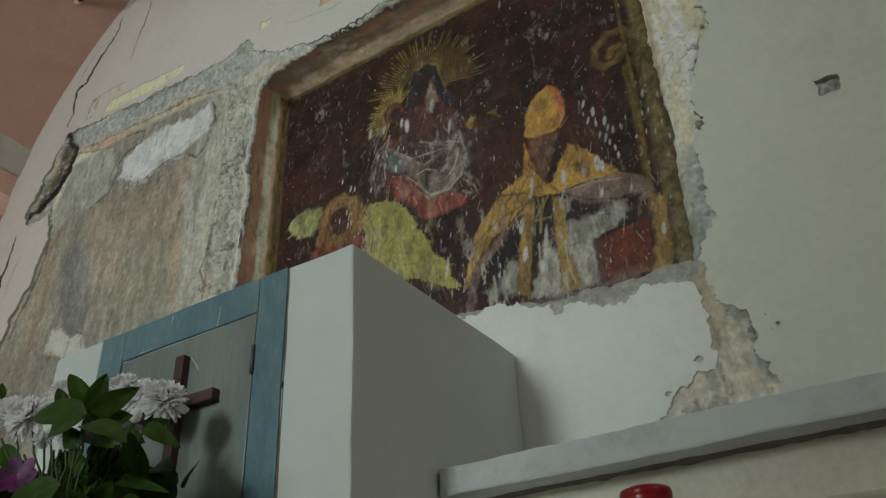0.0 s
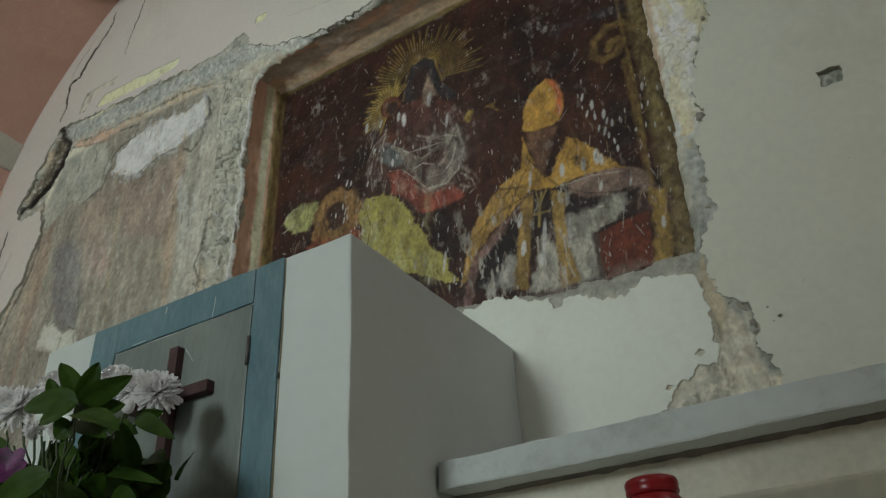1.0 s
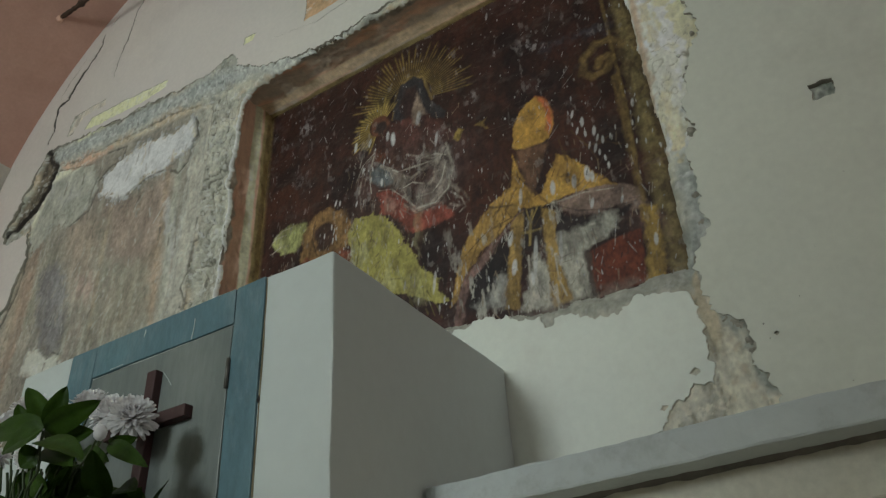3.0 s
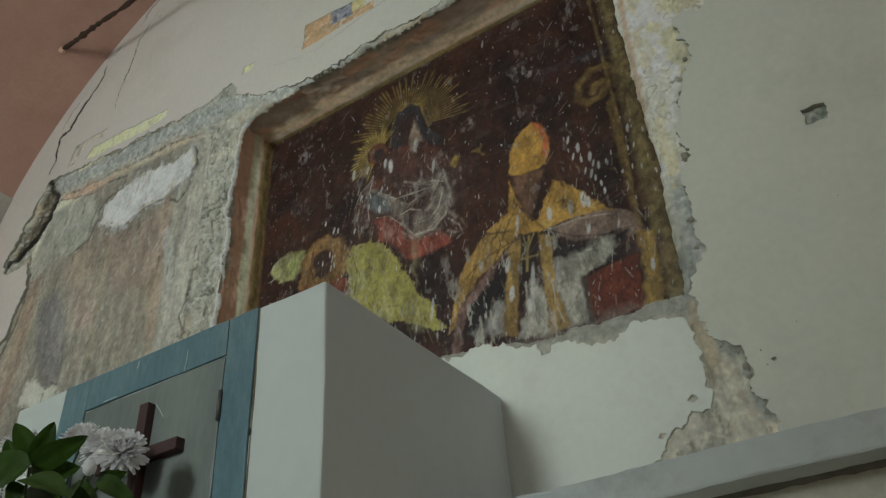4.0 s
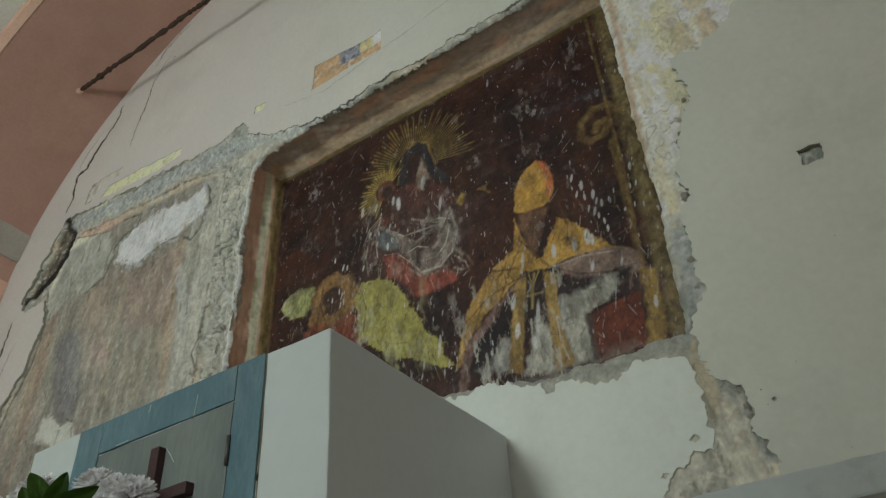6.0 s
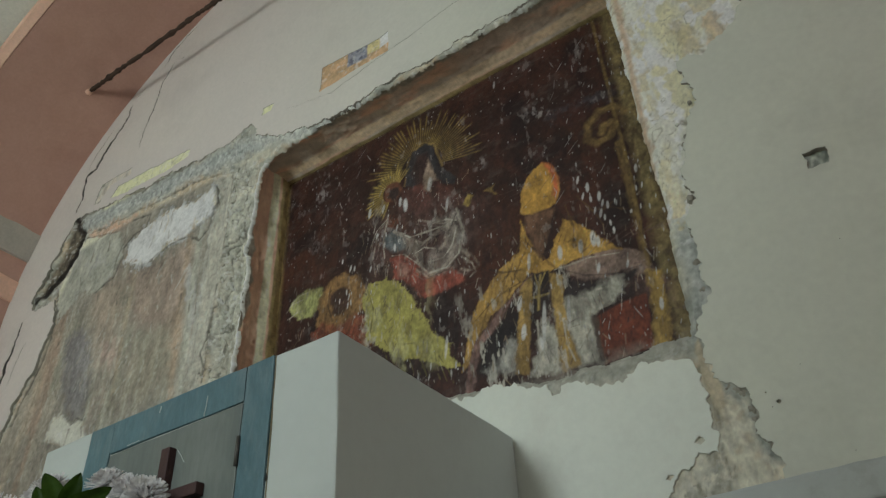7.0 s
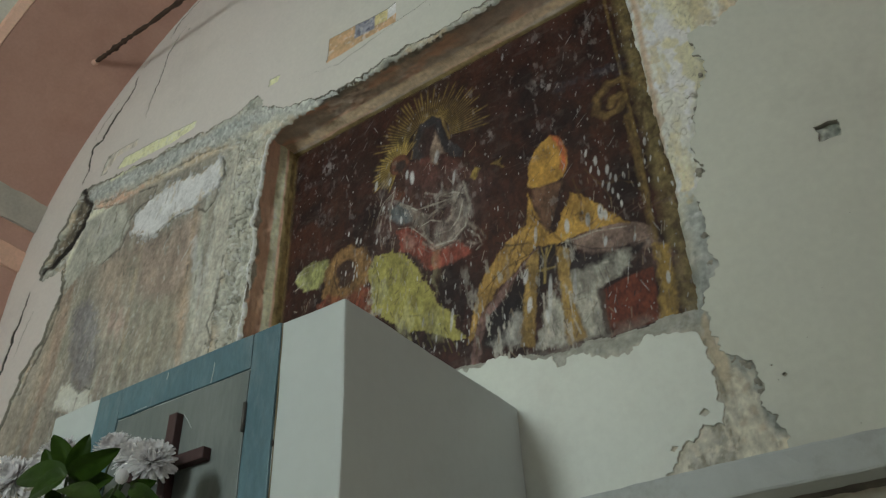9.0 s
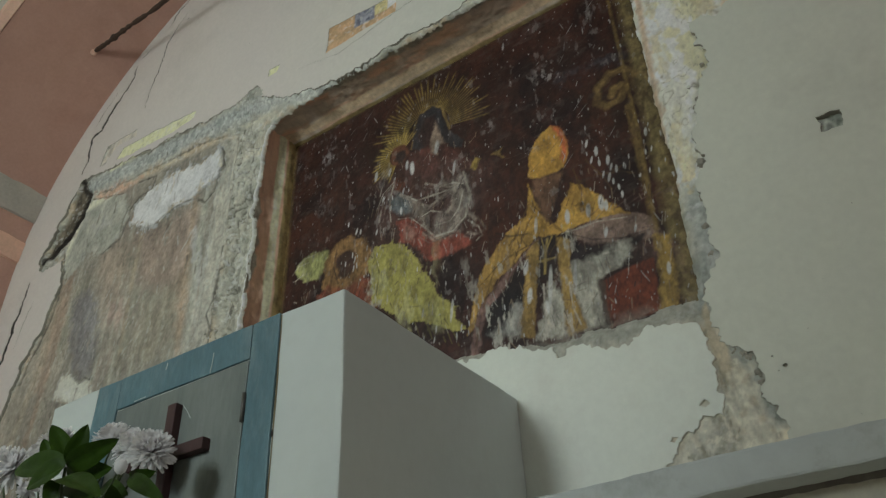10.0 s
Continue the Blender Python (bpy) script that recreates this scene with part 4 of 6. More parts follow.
def lump(x, z, size, seed, depth=0.014):
    bm = bmesh.new()
    bmesh.ops.create_icosphere(bm, subdivisions=3, radius=1.0)
    for v in bm.verts:
        q = v.co.normalized()
        facet = 0.30 * noise.noise(q * 1.3 + Vector((seed * 3.1, 0, 0))) + 0.22 * noise.noise(q * 3.1 + Vector((0, seed * 1.7, 0))) + 0.10 * noise.noise(q * 8 + Vector((0, 0, seed)))
        q = q * (0.85 + facet)
        v.co = (x + q.x * size * 0.9, WALL + 0.016 + q.y * depth, z + q.z * size * (0.8 + 0.5 * vnoise(np.array(seed * 0.7), np.array(2.0), 3)))
    return part("mortar_lump", bm, MORTAR, wall)


for k, (x, z, size) in enumerate(((-0.431, 2.629, 0.020), (-0.427, 2.594, 0.016), (-0.420, 2.561, 0.018), (-0.420, 2.514, 0.022), (-0.416, 2.485, 0.018), (-0.400, 2.421, 0.020), (-0.384, 2.407, 0.024),
                                  (-0.368, 2.388, 0.020), (-0.360, 2.338, 0.018), (-0.359, 2.302, 0.022), (-0.360, 2.275, 0.016), (-0.347, 2.253, 0.022), (-0.330, 2.228, 0.024), (-0.283, 3.356, 0.024),
                                  (-0.300, 3.328, 0.018), (-0.320, 3.204, 0.022), (-0.235, 3.501, 0.016), (-0.340, 3.096, 0.026), (-0.363, 2.960, 0.026), (-0.390, 2.749, 0.026), (-0.382, 2.853, 0.024))):
    lump(x, z, size * (0.7 if z > 2.7 else 0.85), k + 1)

# the sides of the recess round the picture: brown wash, then painted borders
bare = tone(122, 118, 108)


def reveal(a, b, inward, seed, b0=0.142, b1=0.2):
    """One side of the recess from a to b in the wall's plane, running back to the picture."""
    ax, az = a
    bx, bz = b
    length = math.hypot(bx - ax, bz - az)
    c = Canvas(np.arange(0, length, 0.008), np.arange(0.0, 0.236, 0.005), tone(164, 134, 114))
    u, v = c.x, c.z
    c.wash(tone(152, 124, 106), 0.7, (4, 30), seed, 0.0, 0.5)
    c.wash(tone(136, 110, 94), 0.5, (6, 24), seed + 1, 0.15, 0.4)
    if abs(bz - az) < abs(bx - ax):
        c.wash(tone(140, 130, 118), 0.95, (5, 14), seed + 6, -0.4, 0.6)
        c.wash(tone(132, 119, 106), 0.6, (6, 20), seed + 7, 0.05, 0.4)
    c.lay((slice(None), slice(None)), np.clip((0.03 + 0.03 * fbm(u * 9, v * 9, 3, seed + 2) - v) / 0.012, 0, 1), bare, 0.3, seed, (20, 20))
    wob = 0.008 * fbm(u * 5, v * 5, 3, seed + 3)
    c.lay((slice(None), slice(None)), np.clip(np.minimum(v + wob - b0, b1 + 0.5 * wob - v) / 0.007, 0, 1) * 0.9, (tone(150, 134, 112) if abs(bz - az) < abs(bx - ax) else tone(180, 162, 136)), 0.25, seed + 4, (10, 40))
    c.lay((slice(None), slice(None)), np.clip((v + 0.5 * wob - b1 - 0.004) / 0.006, 0, 1) * 0.9, tone(98, 87, 56), 0.35, seed + 5, (20, 40))
    c.h += 0.024 * np.clip((v - b0) / 0.08, 0, 1) ** 1.2 + 0.004 * fbm(u * 12, v * 16, 4, seed) + 0.0016 * fbm(u * 50, v * 50, 2, seed + 8)
    ob = sheet("reveal", c, np.ones((c.x.shape[0] - 1, c.x.shape[1] - 1), bool), 0.0, PAINTED, wall)
    d = Vector((bx - ax, 0, bz - az)).normalized()
    n = Vector((inward[0], 0, inward[1]))
    co = np.empty(len(ob.data.vertices) * 3, np.float32)
    ob.data.vertices.foreach_get("co", co)
    co = co.reshape(-1, 3)
    place = np.array((ax, WALL + 0.032, az)) + co[:, :1] * np.array(d) + co[:, 2:] * np.array((0, 1, 0)) - co[:, 1:2] * np.array(n)
    ob.data.vertices.foreach_set("co", place.astype(np.float32).ravel())
    ob.data.update()
    ob["label"] = "brown washed side of the fresco recess with painted border"


reveal((-2.53, 2.4), (-2.50, 4.53), (1, 0), 101, 0.112, 0.168)
reveal((-2.54, 4.515), (-0.3, 4.525), (0, -1), 111)
reveal((-0.325, 4.6), (-0.41, 2.5), (-1, 0), 121)
reveal((-0.3, 2.60), (-2.6, 2.62), (0, 1), 131)

# ---- the large wall painting: plain shapes in worn colour ----
p = Canvas(np.arange(-2.56, -0.36, 0.0029), np.arange(2.55, 4.55, 0.0029), tone(46, 28, 23))
p.wash(tone(58, 33, 27), 0.8, (4, 4), 201, -0.1, 0.7)
p.wash(tone(70, 40, 27), 0.55, (2.6, 2.6), 200, 0.0, 0.6)
p.wash(tone(30, 21, 22), 0.8, (6, 5), 202, 0.1, 0.5)
p.wash(tone(66, 40, 34), 0.5, (16, 7), 203, 0.2, 0.5)
p.wash(tone(70, 60, 58), 0.35, (14, 26), 204, 0.3, 0.5)
OCHRE, GOLD, MAUVE, WHITE = tone(142, 110, 50), tone(112, 94, 46), tone(110, 84, 78), tone(168, 165, 158)
# painted borders
p.line([(-2.50, 2.6), (-2.475, 4.5)], 0.022, tone(92, 76, 44), 0.85, seed=205, worn=0.3)
p.line([(-2.5, 4.505), (-0.4, 4.52)], 0.028, tone(96, 84, 52), 0.9, seed=206, worn=0.2)
p.line([(-0.47, 4.5), (-0.50, 3.5), (-0.53, 2.7)], 0.055, tone(112, 98, 62), 0.9, seed=207, worn=0.35)
p.line([(-0.545, 4.5), (-0.565, 3.5), (-0.60, 2.95)], 0.012, tone(112, 92, 48), 0.8, seed=208, worn=0.4)
p.line([(-0.425, 4.5), (-0.45, 3.5), (-0.48, 2.75)], 0.02, tone(90, 76, 50), 0.8, seed=209)
# rays
p.rays((-1.565, 4.11), 0.13, 0.37, -14, 178, 52, GOLD, 211, 0.3, 1.05)
p.line([(-1.662, 4.047), (-1.64, 4.2), (-1.56, 4.275), (-1.48, 4.23), (-1.44, 4.06)], 0.012, tone(128, 106, 58), 0.7, seed=213)
# upper group
p.shape([(-1.677, 4.017), (-1.584, 4.013), (-1.484, 3.981), (-1.408, 3.892), (-1.322, 3.777), (-1.350, 3.746), (-1.447, 3.796), (-1.545, 3.786), (-1.659, 3.853), (-1.700, 3.954)], tone(76, 46, 40), 0.9, 0.012, 0.01, 0.4, 221, worn=0.3)
p.shape([(-1.86, 3.9), (-1.72, 3.98), (-1.4, 3.85), (-1.25, 3.75), (-1.3, 3.5), (-1.42, 3.35), (-1.8, 3.4), (-1.9, 3.6)], tone(72, 54, 50), 0.65, 0.04, 0.02, 0.6, 222, worn=0.5)
p.shape([(-1.662, 4.047), (-1.655, 4.160), (-1.609, 4.245), (-1.530, 4.268), (-1.486, 4.222), (-1.465, 4.130), (-1.446, 4.050), (-1.401, 3.987), (-1.365, 3.938), (-1.375, 3.900), (-1.422, 3.925), (-1.461, 3.969), (-1.491, 4.030), (-1.513, 4.119), (-1.537, 4.055), (-1.584, 4.013), (-1.619, 4.005)], tone(46, 44, 47), 0.95, 0.006, 0.006, 0.3, 223)
p.shape([(-1.625, 4.104), (-1.586, 4.208), (-1.523, 4.195), (-1.508, 4.096), (-1.542, 4.020), (-1.594, 4.018)], tone(54, 37, 34), 0.9, 0.012, 0.006, 0.3, 224)
p.shape([(-1.518, 4.153), (-1.495, 4.070), (-1.474, 3.983), (-1.507, 3.993), (-1.517, 3.932), (-1.556, 3.960), (-1.547, 4.061)], tone(138, 118, 100), 0.85, 0.008, 0.006, 0.3, 225, worn=0.4)
p.shape([(-1.349, 3.753), (-1.313, 3.803), (-1.284, 3.781), (-1.314, 3.728)], tone(140, 118, 52), 0.95, 0.005, 0.004, 0.3, 226)
p.shape([(-1.224, 3.777), (-1.192, 3.788), (-1.162, 3.792), (-1.183, 3.762), (-1.169, 3.727), (-1.201, 3.758)], tone(112, 92, 46), 0.8, 0.006, 0.006, 0.3, 227)
p.shape([(-1.307, 3.769), (-1.238, 3.757), (-1.194, 3.693), (-1.220, 3.640), (-1.301, 3.674)], tone(74, 48, 42), 0.7, 0.012, 0.008, 0.4, 228)
p.rays((-1.745, 4.045), 0.06, 0.20, 40, 250, 26, tone(146, 124, 58), 212, 0.5)
p.shape([(-1.80, 4.04), (-1.78, 4.11), (-1.71, 4.10), (-1.68, 4.03), (-1.73, 3.98), (-1.78, 3.99)], tone(90, 56, 40), 0.95, 0.008, 0.005, 0.3, 229)
p.shape([(-1.775, 4.03), (-1.76, 4.07), (-1.71, 4.06), (-1.70, 4.01), (-1.735, 3.975)], tone(46, 38, 38), 0.9, 0.008, 0.005, 0.4, 230)
p.shape([(-1.800, 3.876), (-1.761, 3.904), (-1.703, 3.854), (-1.712, 3.787), (-1.766, 3.820)], tone(92, 54, 38), 0.8, 0.01, 0.008, 0.4, 231)
p.shape([(-1.808, 3.784), (-1.746, 3.803), (-1.680, 3.730), (-1.676, 3.653), (-1.749, 3.666), (-1.802, 3.718)], tone(82, 88, 90), 0.85, 0.012, 0.008, 0.35, 232, worn=0.3)
p.shape([(-1.766, 3.633), (-1.709, 3.641), (-1.658, 3.598), (-1.607, 3.517), (-1.533, 3.440), (-1.441, 3.438), (-1.381, 3.375), (-1.372, 3.341), (-1.435, 3.331), (-1.509, 3.332), (-1.581, 3.332), (-1.634, 3.399), (-1.682, 3.473), (-1.746, 3.513)], tone(122, 60, 46), 0.95, 0.008, 0.008, 0.4, 233, worn=0.3)
p.shape([(-1.734, 3.599), (-1.698, 3.589), (-1.661, 3.521), (-1.663, 3.471), (-1.719, 3.514)], tone(128, 96, 86), 0.75, 0.012, 0.008, 0.3, 234, worn=0.4)
p.shape([(-1.501, 3.763), (-1.373, 3.712), (-1.353, 3.597), (-1.383, 3.484), (-1.433, 3.429), (-1.508, 3.422), (-1.581, 3.478), (-1.546, 3.558), (-1.45, 3.595), (-1.459, 3.681)], tone(112, 102, 94), 0.75, 0.02, 0.014, 0.5, 381, (26, 12), worn=0.5)
p.shape([(-1.70, 3.70), (-1.666, 3.73), (-1.574, 3.62), (-1.603, 3.551), (-1.67, 3.6)], tone(104, 96, 86), 0.6, 0.015, 0.012, 0.5, 382, (26, 12), worn=0.5)
for pts, width, seed in (([(-1.746, 3.789), (-1.648, 3.697), (-1.579, 3.635), (-1.504, 3.663), (-1.423, 3.691)], 0.024, 235), ([(-1.401, 3.731), (-1.393, 3.593), (-1.438, 3.486), (-1.486, 3.445), (-1.563, 3.447), (-1.617, 3.502)], 0.030, 236), ([(-1.446, 3.586), (-1.349, 3.477), (-1.313, 3.393), (-1.343, 3.382), (-1.384, 3.406)], 0.020, 237), ([(-1.498, 3.745), (-1.425, 3.658), (-1.462, 3.577), (-1.501, 3.547)], 0.030, 238), ([(-1.779, 3.884), (-1.843, 3.807), (-1.872, 3.681)], 0.014, 239), ([(-1.594, 3.786), (-1.454, 3.696), (-1.384, 3.705)], 0.016, 240)):
    p.line(pts, width * 0.6, tone(136, 126, 114), 0.65, 0.5, 0.4, seed, worn=0.8)
    for k in (-1, 1):
        p.line([(x + k * 0.022, z - 0.012) for x, z in pts], 0.006, tone(112, 102, 94), 0.45, 0.5, 0.4, seed + 10 * k, worn=0.8)
p.wash(tone(140, 136, 128), 0.55, (34, 14), 241, 0.3, 0.3, [(-1.62, 3.42), (-1.30, 3.86)])
# winged group
p.shape([(-2.410, 3.600), (-2.362, 3.667), (-2.278, 3.674), (-2.187, 3.646), (-2.204, 3.552), (-2.252, 3.498), (-2.343, 3.520)], tone(136, 138, 84), 0.9, 0.008, 0.01, 0.4, 251, worn=0.4)
p.shape([(-2.220, 3.440), (-2.206, 3.586), (-2.143, 3.662), (-2.056, 3.687), (-1.955, 3.616), (-1.920, 3.534), (-1.919, 3.438), (-1.966, 3.387), (-1.945, 3.336), (-2.088, 3.331)], tone(120, 90, 52), 0.95, 0.01, 0.014, 0.4, 252, (40, 20))
p.shape([(-2.249, 3.390), (-2.180, 3.438), (-2.089, 3.378), (-1.980, 3.405), (-1.902, 3.368), (-1.873, 3.207), (-2.226, 3.304)], tone(110, 56, 38), 0.9, 0.012, 0.01, 0.4, 253, worn=0.4)
p.shape([(-2.139, 3.576), (-2.068, 3.603), (-2.017, 3.559), (-2.016, 3.476), (-2.056, 3.422), (-2.121, 3.460)], tone(58, 40, 36), 0.95, 0.012, 0.008, 0.35, 254)
p.shape([(-1.933, 3.475), (-1.893, 3.539), (-1.805, 3.538), (-1.736, 3.489), (-1.666, 3.391), (-1.608, 3.283), (-1.549, 3.159), (-1.496, 3.087), (-1.452, 3.063), (-1.487, 3.051), (-1.473, 3.014), (-1.413, 2.936), (-1.478, 2.945), (-1.581, 3.014), (-1.628, 3.050), (-1.717, 3.072), (-1.791, 3.143), (-1.902, 3.232)], tone(132, 125, 62), 1.0, 0.005, 0.012, 0.22, 255, (20, 12))
p.wash(tone(146, 144, 104), 0.5, (18, 9), 256, 0.15, 0.35, [(-1.95, 2.95), (-1.52, 3.45)])
p.line([(-1.90, 3.42), (-1.93, 3.3), (-1.9, 3.15)], 0.02, tone(150, 152, 140), 0.6, 0.6, 0.3, 257, worn=0.8)
# seated shape in yellow
p.shape([(-0.699, 3.049), (-0.594, 3.068), (-0.523, 2.999), (-0.531, 2.882), (-0.603, 2.934), (-0.678, 2.990)], tone(78, 58, 54), 0.8, 0.02, 0.014, 0.5, 261, worn=0.4)
p.shape([(-1.345, 2.913), (-1.305, 3.001), (-1.222, 3.071), (-1.148, 3.142), (-1.149, 2.996), (-1.177, 2.856), (-1.248, 2.855), (-1.338, 2.860)], tone(32, 28, 29), 0.9, 0.012, 0.01, 0.4, 262)
p.shape([(-1.415, 2.787), (-1.399, 2.906), (-1.363, 3.009), (-1.309, 3.061), (-1.239, 3.115), (-1.164, 3.162), (-1.084, 3.227), (-1.056, 3.235), (-1.103, 3.179), (-1.144, 3.168), (-1.222, 3.077), (-1.310, 3.003), (-1.356, 2.916), (-1.380, 2.776)], MAUVE, 0.95, 0.006, 0.006, 0.3, 263, (14, 40))
p.shape([(-1.064, 3.371), (-1.120, 3.358), (-1.194, 3.317), (-1.237, 3.277), (-1.292, 3.229), (-1.343, 3.164), (-1.372, 3.093), (-1.398, 2.982), (-1.420, 2.913), (-1.392, 2.929), (-1.357, 3.020), (-1.308, 3.069), (-1.243, 3.125), (-1.171, 3.165), (-1.098, 3.219), (-1.041, 3.250), (-1.006, 3.278), (-1.009, 3.323)], OCHRE, 1.0, 0.005, 0.007, 0.3, 264, (20, 20))
p.shape([(-1.069, 3.533), (-1.051, 3.462), (-1.029, 3.332), (-1.006, 3.278), (-0.972, 3.277), (-0.937, 3.333), (-0.881, 3.439), (-0.835, 3.405), (-0.774, 3.328), (-0.718, 3.239), (-0.670, 3.184), (-0.748, 3.209), (-0.843, 3.219), (-0.956, 3.214), (-1.031, 3.232), (-1.114, 3.297), (-1.089, 3.388)], tone(152, 116, 46), 1.0, 0.005, 0.007, 0.28, 265, (18, 18))
p.shape([(-0.918, 3.219), (-0.832, 3.214), (-0.735, 3.212), (-0.659, 3.184), (-0.601, 3.136), (-0.588, 3.092), (-0.577, 3.048), (-0.622, 3.042), (-0.689, 3.097), (-0.772, 3.086), (-0.839, 3.109), (-0.902, 3.163)], tone(114, 94, 84), 0.95, 0.006, 0.008, 0.3, 266, (10, 40))
p.shape([(-0.926, 3.167), (-0.840, 3.104), (-0.707, 3.066), (-0.681, 3.080), (-0.637, 3.074), (-0.668, 3.036), (-0.804, 3.042), (-0.897, 3.054), (-0.938, 3.070)], tone(38, 32, 33), 0.95, 0.012, 0.01, 0.4, 267)
p.shape([(-1.056, 3.235), (-0.980, 3.224), (-1.001, 3.043), (-1.059, 3.040), (-1.091, 3.079)], tone(42, 34, 32), 0.95, 0.008, 0.008, 0.4, 268)
p.shape([(-1.010, 3.034), (-0.919, 3.063), (-0.824, 3.063), (-0.714, 3.087), (-0.681, 3.029), (-0.747, 2.981), (-0.839, 2.955), (-0.840, 2.857), (-0.826, 2.754), (-0.926, 2.758), (-0.937, 2.893), (-0.958, 2.976)], tone(138, 136, 124), 0.92, 0.012, 0.012, 0.3, 269, (30, 9), worn=0.35)
p.shape([(-1.077, 2.919), (-1.032, 3.004), (-0.996, 2.965), (-0.992, 2.888), (-0.993, 2.769), (-1.119, 2.800)], tone(140, 138, 126), 0.9, 0.01, 0.012, 0.35, 270, (34, 8), worn=0.4)
p.shape([(-1.241, 2.915), (-1.195, 2.975), (-1.165, 2.951), (-1.188, 2.835), (-1.301, 2.843), (-1.323, 2.880)], tone(142, 140, 132), 0.8, 0.012, 0.016, 0.35, 271, worn=0.6)
p.shape([(-1.114, 3.197), (-1.056, 3.235), (-1.089, 3.025), (-1.130, 2.803), (-1.189, 2.823), (-1.154, 2.998)], tone(128, 102, 50), 0.95, 0.006, 0.006, 0.35, 272, (30, 8), worn=0.2)
p.shape([(-0.980, 3.210), (-0.925, 3.178), (-0.942, 3.046), (-0.940, 2.918), (-0.922, 2.780), (-0.995, 2.758), (-0.992, 2.888), (-0.989, 3.013), (-0.993, 3.093)], tone(132, 106, 52), 0.95, 0.006, 0.006, 0.35, 273, (30, 8), worn=0.3)
for pts, width, seed in (([(-1.020, 3.213), (-1.037, 3.152), (-1.051, 3.063)], 0.010, 274), ([(-1.074, 3.126), (-0.997, 3.116)], 0.009, 275), ([(-1.044, 3.229), (-1.037, 3.157), (-0.999, 3.218)], 0.006, 276)):
    p.line(pts, width, tone(122, 104, 54), 0.85, 0.3, 0.3, seed)
for k, pts in enumerate(([(-1.08, 3.42), (-1.18, 3.25), (-1.29, 3.05)], [(-1.02, 3.44), (-1.12, 3.28), (-1.24, 3.05)], [(-0.80, 3.52), (-0.74, 3.40), (-0.72, 3.33)], [(-0.86, 3.50), (-0.84, 3.38), (-0.86, 3.28)], [(-0.70, 3.42), (-0.62, 3.36)],
                         [(-1.00, 3.30), (-0.95, 3.22), (-1.02, 3.14)], [(-0.77, 3.43), (-0.70, 3.40), (-0.66, 3.42)], [(-1.27, 3.18), (-1.36, 2.95), (-1.40, 2.8)])):
    p.line(pts, 0.006, tone(84, 62, 36), 0.65, 0.6, 0.3, 310 + k, worn=0.5)
for k in range(7):
    p.line([(-0.83 + 0.05 * k, 3.24 - 0.004 * k), (-0.74 + 0.05 * k, 3.29 - 0.012 * k)], 0.005, tone(88, 68, 64), 0.5, 0.5, 0.3, 320 + k, worn=0.4)
p.shape([(-1.063, 3.555), (-1.050, 3.652), (-1.025, 3.712), (-0.978, 3.760), (-0.924, 3.784), (-0.884, 3.749), (-0.864, 3.667), (-0.872, 3.590), (-0.897, 3.534), (-0.934, 3.521), (-1.014, 3.530)], tone(154, 116, 44), 1.0, 0.005, 0.005, 0.22, 277, (22, 12))
p.shape([(-0.929, 3.784), (-0.884, 3.749), (-0.864, 3.667), (-0.872, 3.590), (-0.894, 3.554), (-0.906, 3.577), (-0.889, 3.665), (-0.901, 3.731)], tone(152, 76, 40), 0.95, 0.008, 0.005, 0.25, 278)
p.shape([(-1.049, 3.535), (-0.973, 3.529), (-0.911, 3.516), (-0.932, 3.449), (-0.979, 3.352), (-1.013, 3.295), (-1.036, 3.379), (-1.051, 3.462)], tone(88, 64, 48), 0.95, 0.010, 0.007, 0.4, 279)
p.shape([(-0.832, 2.939), (-0.729, 2.960), (-0.624, 2.966), (-0.627, 2.890), (-0.641, 2.748), (-0.731, 2.749), (-0.831, 2.743), (-0.833, 2.845)], tone(92, 43, 25), 1.0, 0.005, 0.003, 0.4, 280, (14, 14), worn=0.2)
p.shape([(-0.845, 2.952), (-0.822, 2.948), (-0.827, 2.829), (-0.824, 2.754), (-0.844, 2.765)], tone(64, 54, 48), 0.9, 0.006, 0.006, 0.3, 281)
p.shape([(-0.597, 3.056), (-0.547, 3.035), (-0.559, 2.869), (-0.577, 2.738), (-0.647, 2.746), (-0.617, 2.892)], tone(134, 108, 50), 0.9, 0.008, 0.008, 0.4, 282, (30, 8), worn=0.3)
p.line([(-0.579, 3.702), (-0.581, 3.527), (-0.587, 3.322), (-0.591, 3.159), (-0.591, 3.080)], 0.020, tone(104, 84, 46), 0.75, 0.3, 0.3, 283, worn=0.4)
p.line([(-0.517, 3.851), (-0.556, 3.911), (-0.622, 3.918), (-0.685, 3.869), (-0.700, 3.791), (-0.663, 3.749), (-0.609, 3.754), (-0.574, 3.800), (-0.586, 3.832), (-0.620, 3.829), (-0.633, 3.792)], 0.026, tone(112, 90, 50), 0.95, 0.25, 0.3, 284, worn=0.2)
p.line([(-0.838, 4.038), (-0.726, 4.022), (-0.618, 4.007), (-0.554, 3.989)], 0.04, tone(62, 58, 66), 0.6, 0.6, 0.4, 285, worn=0.6)
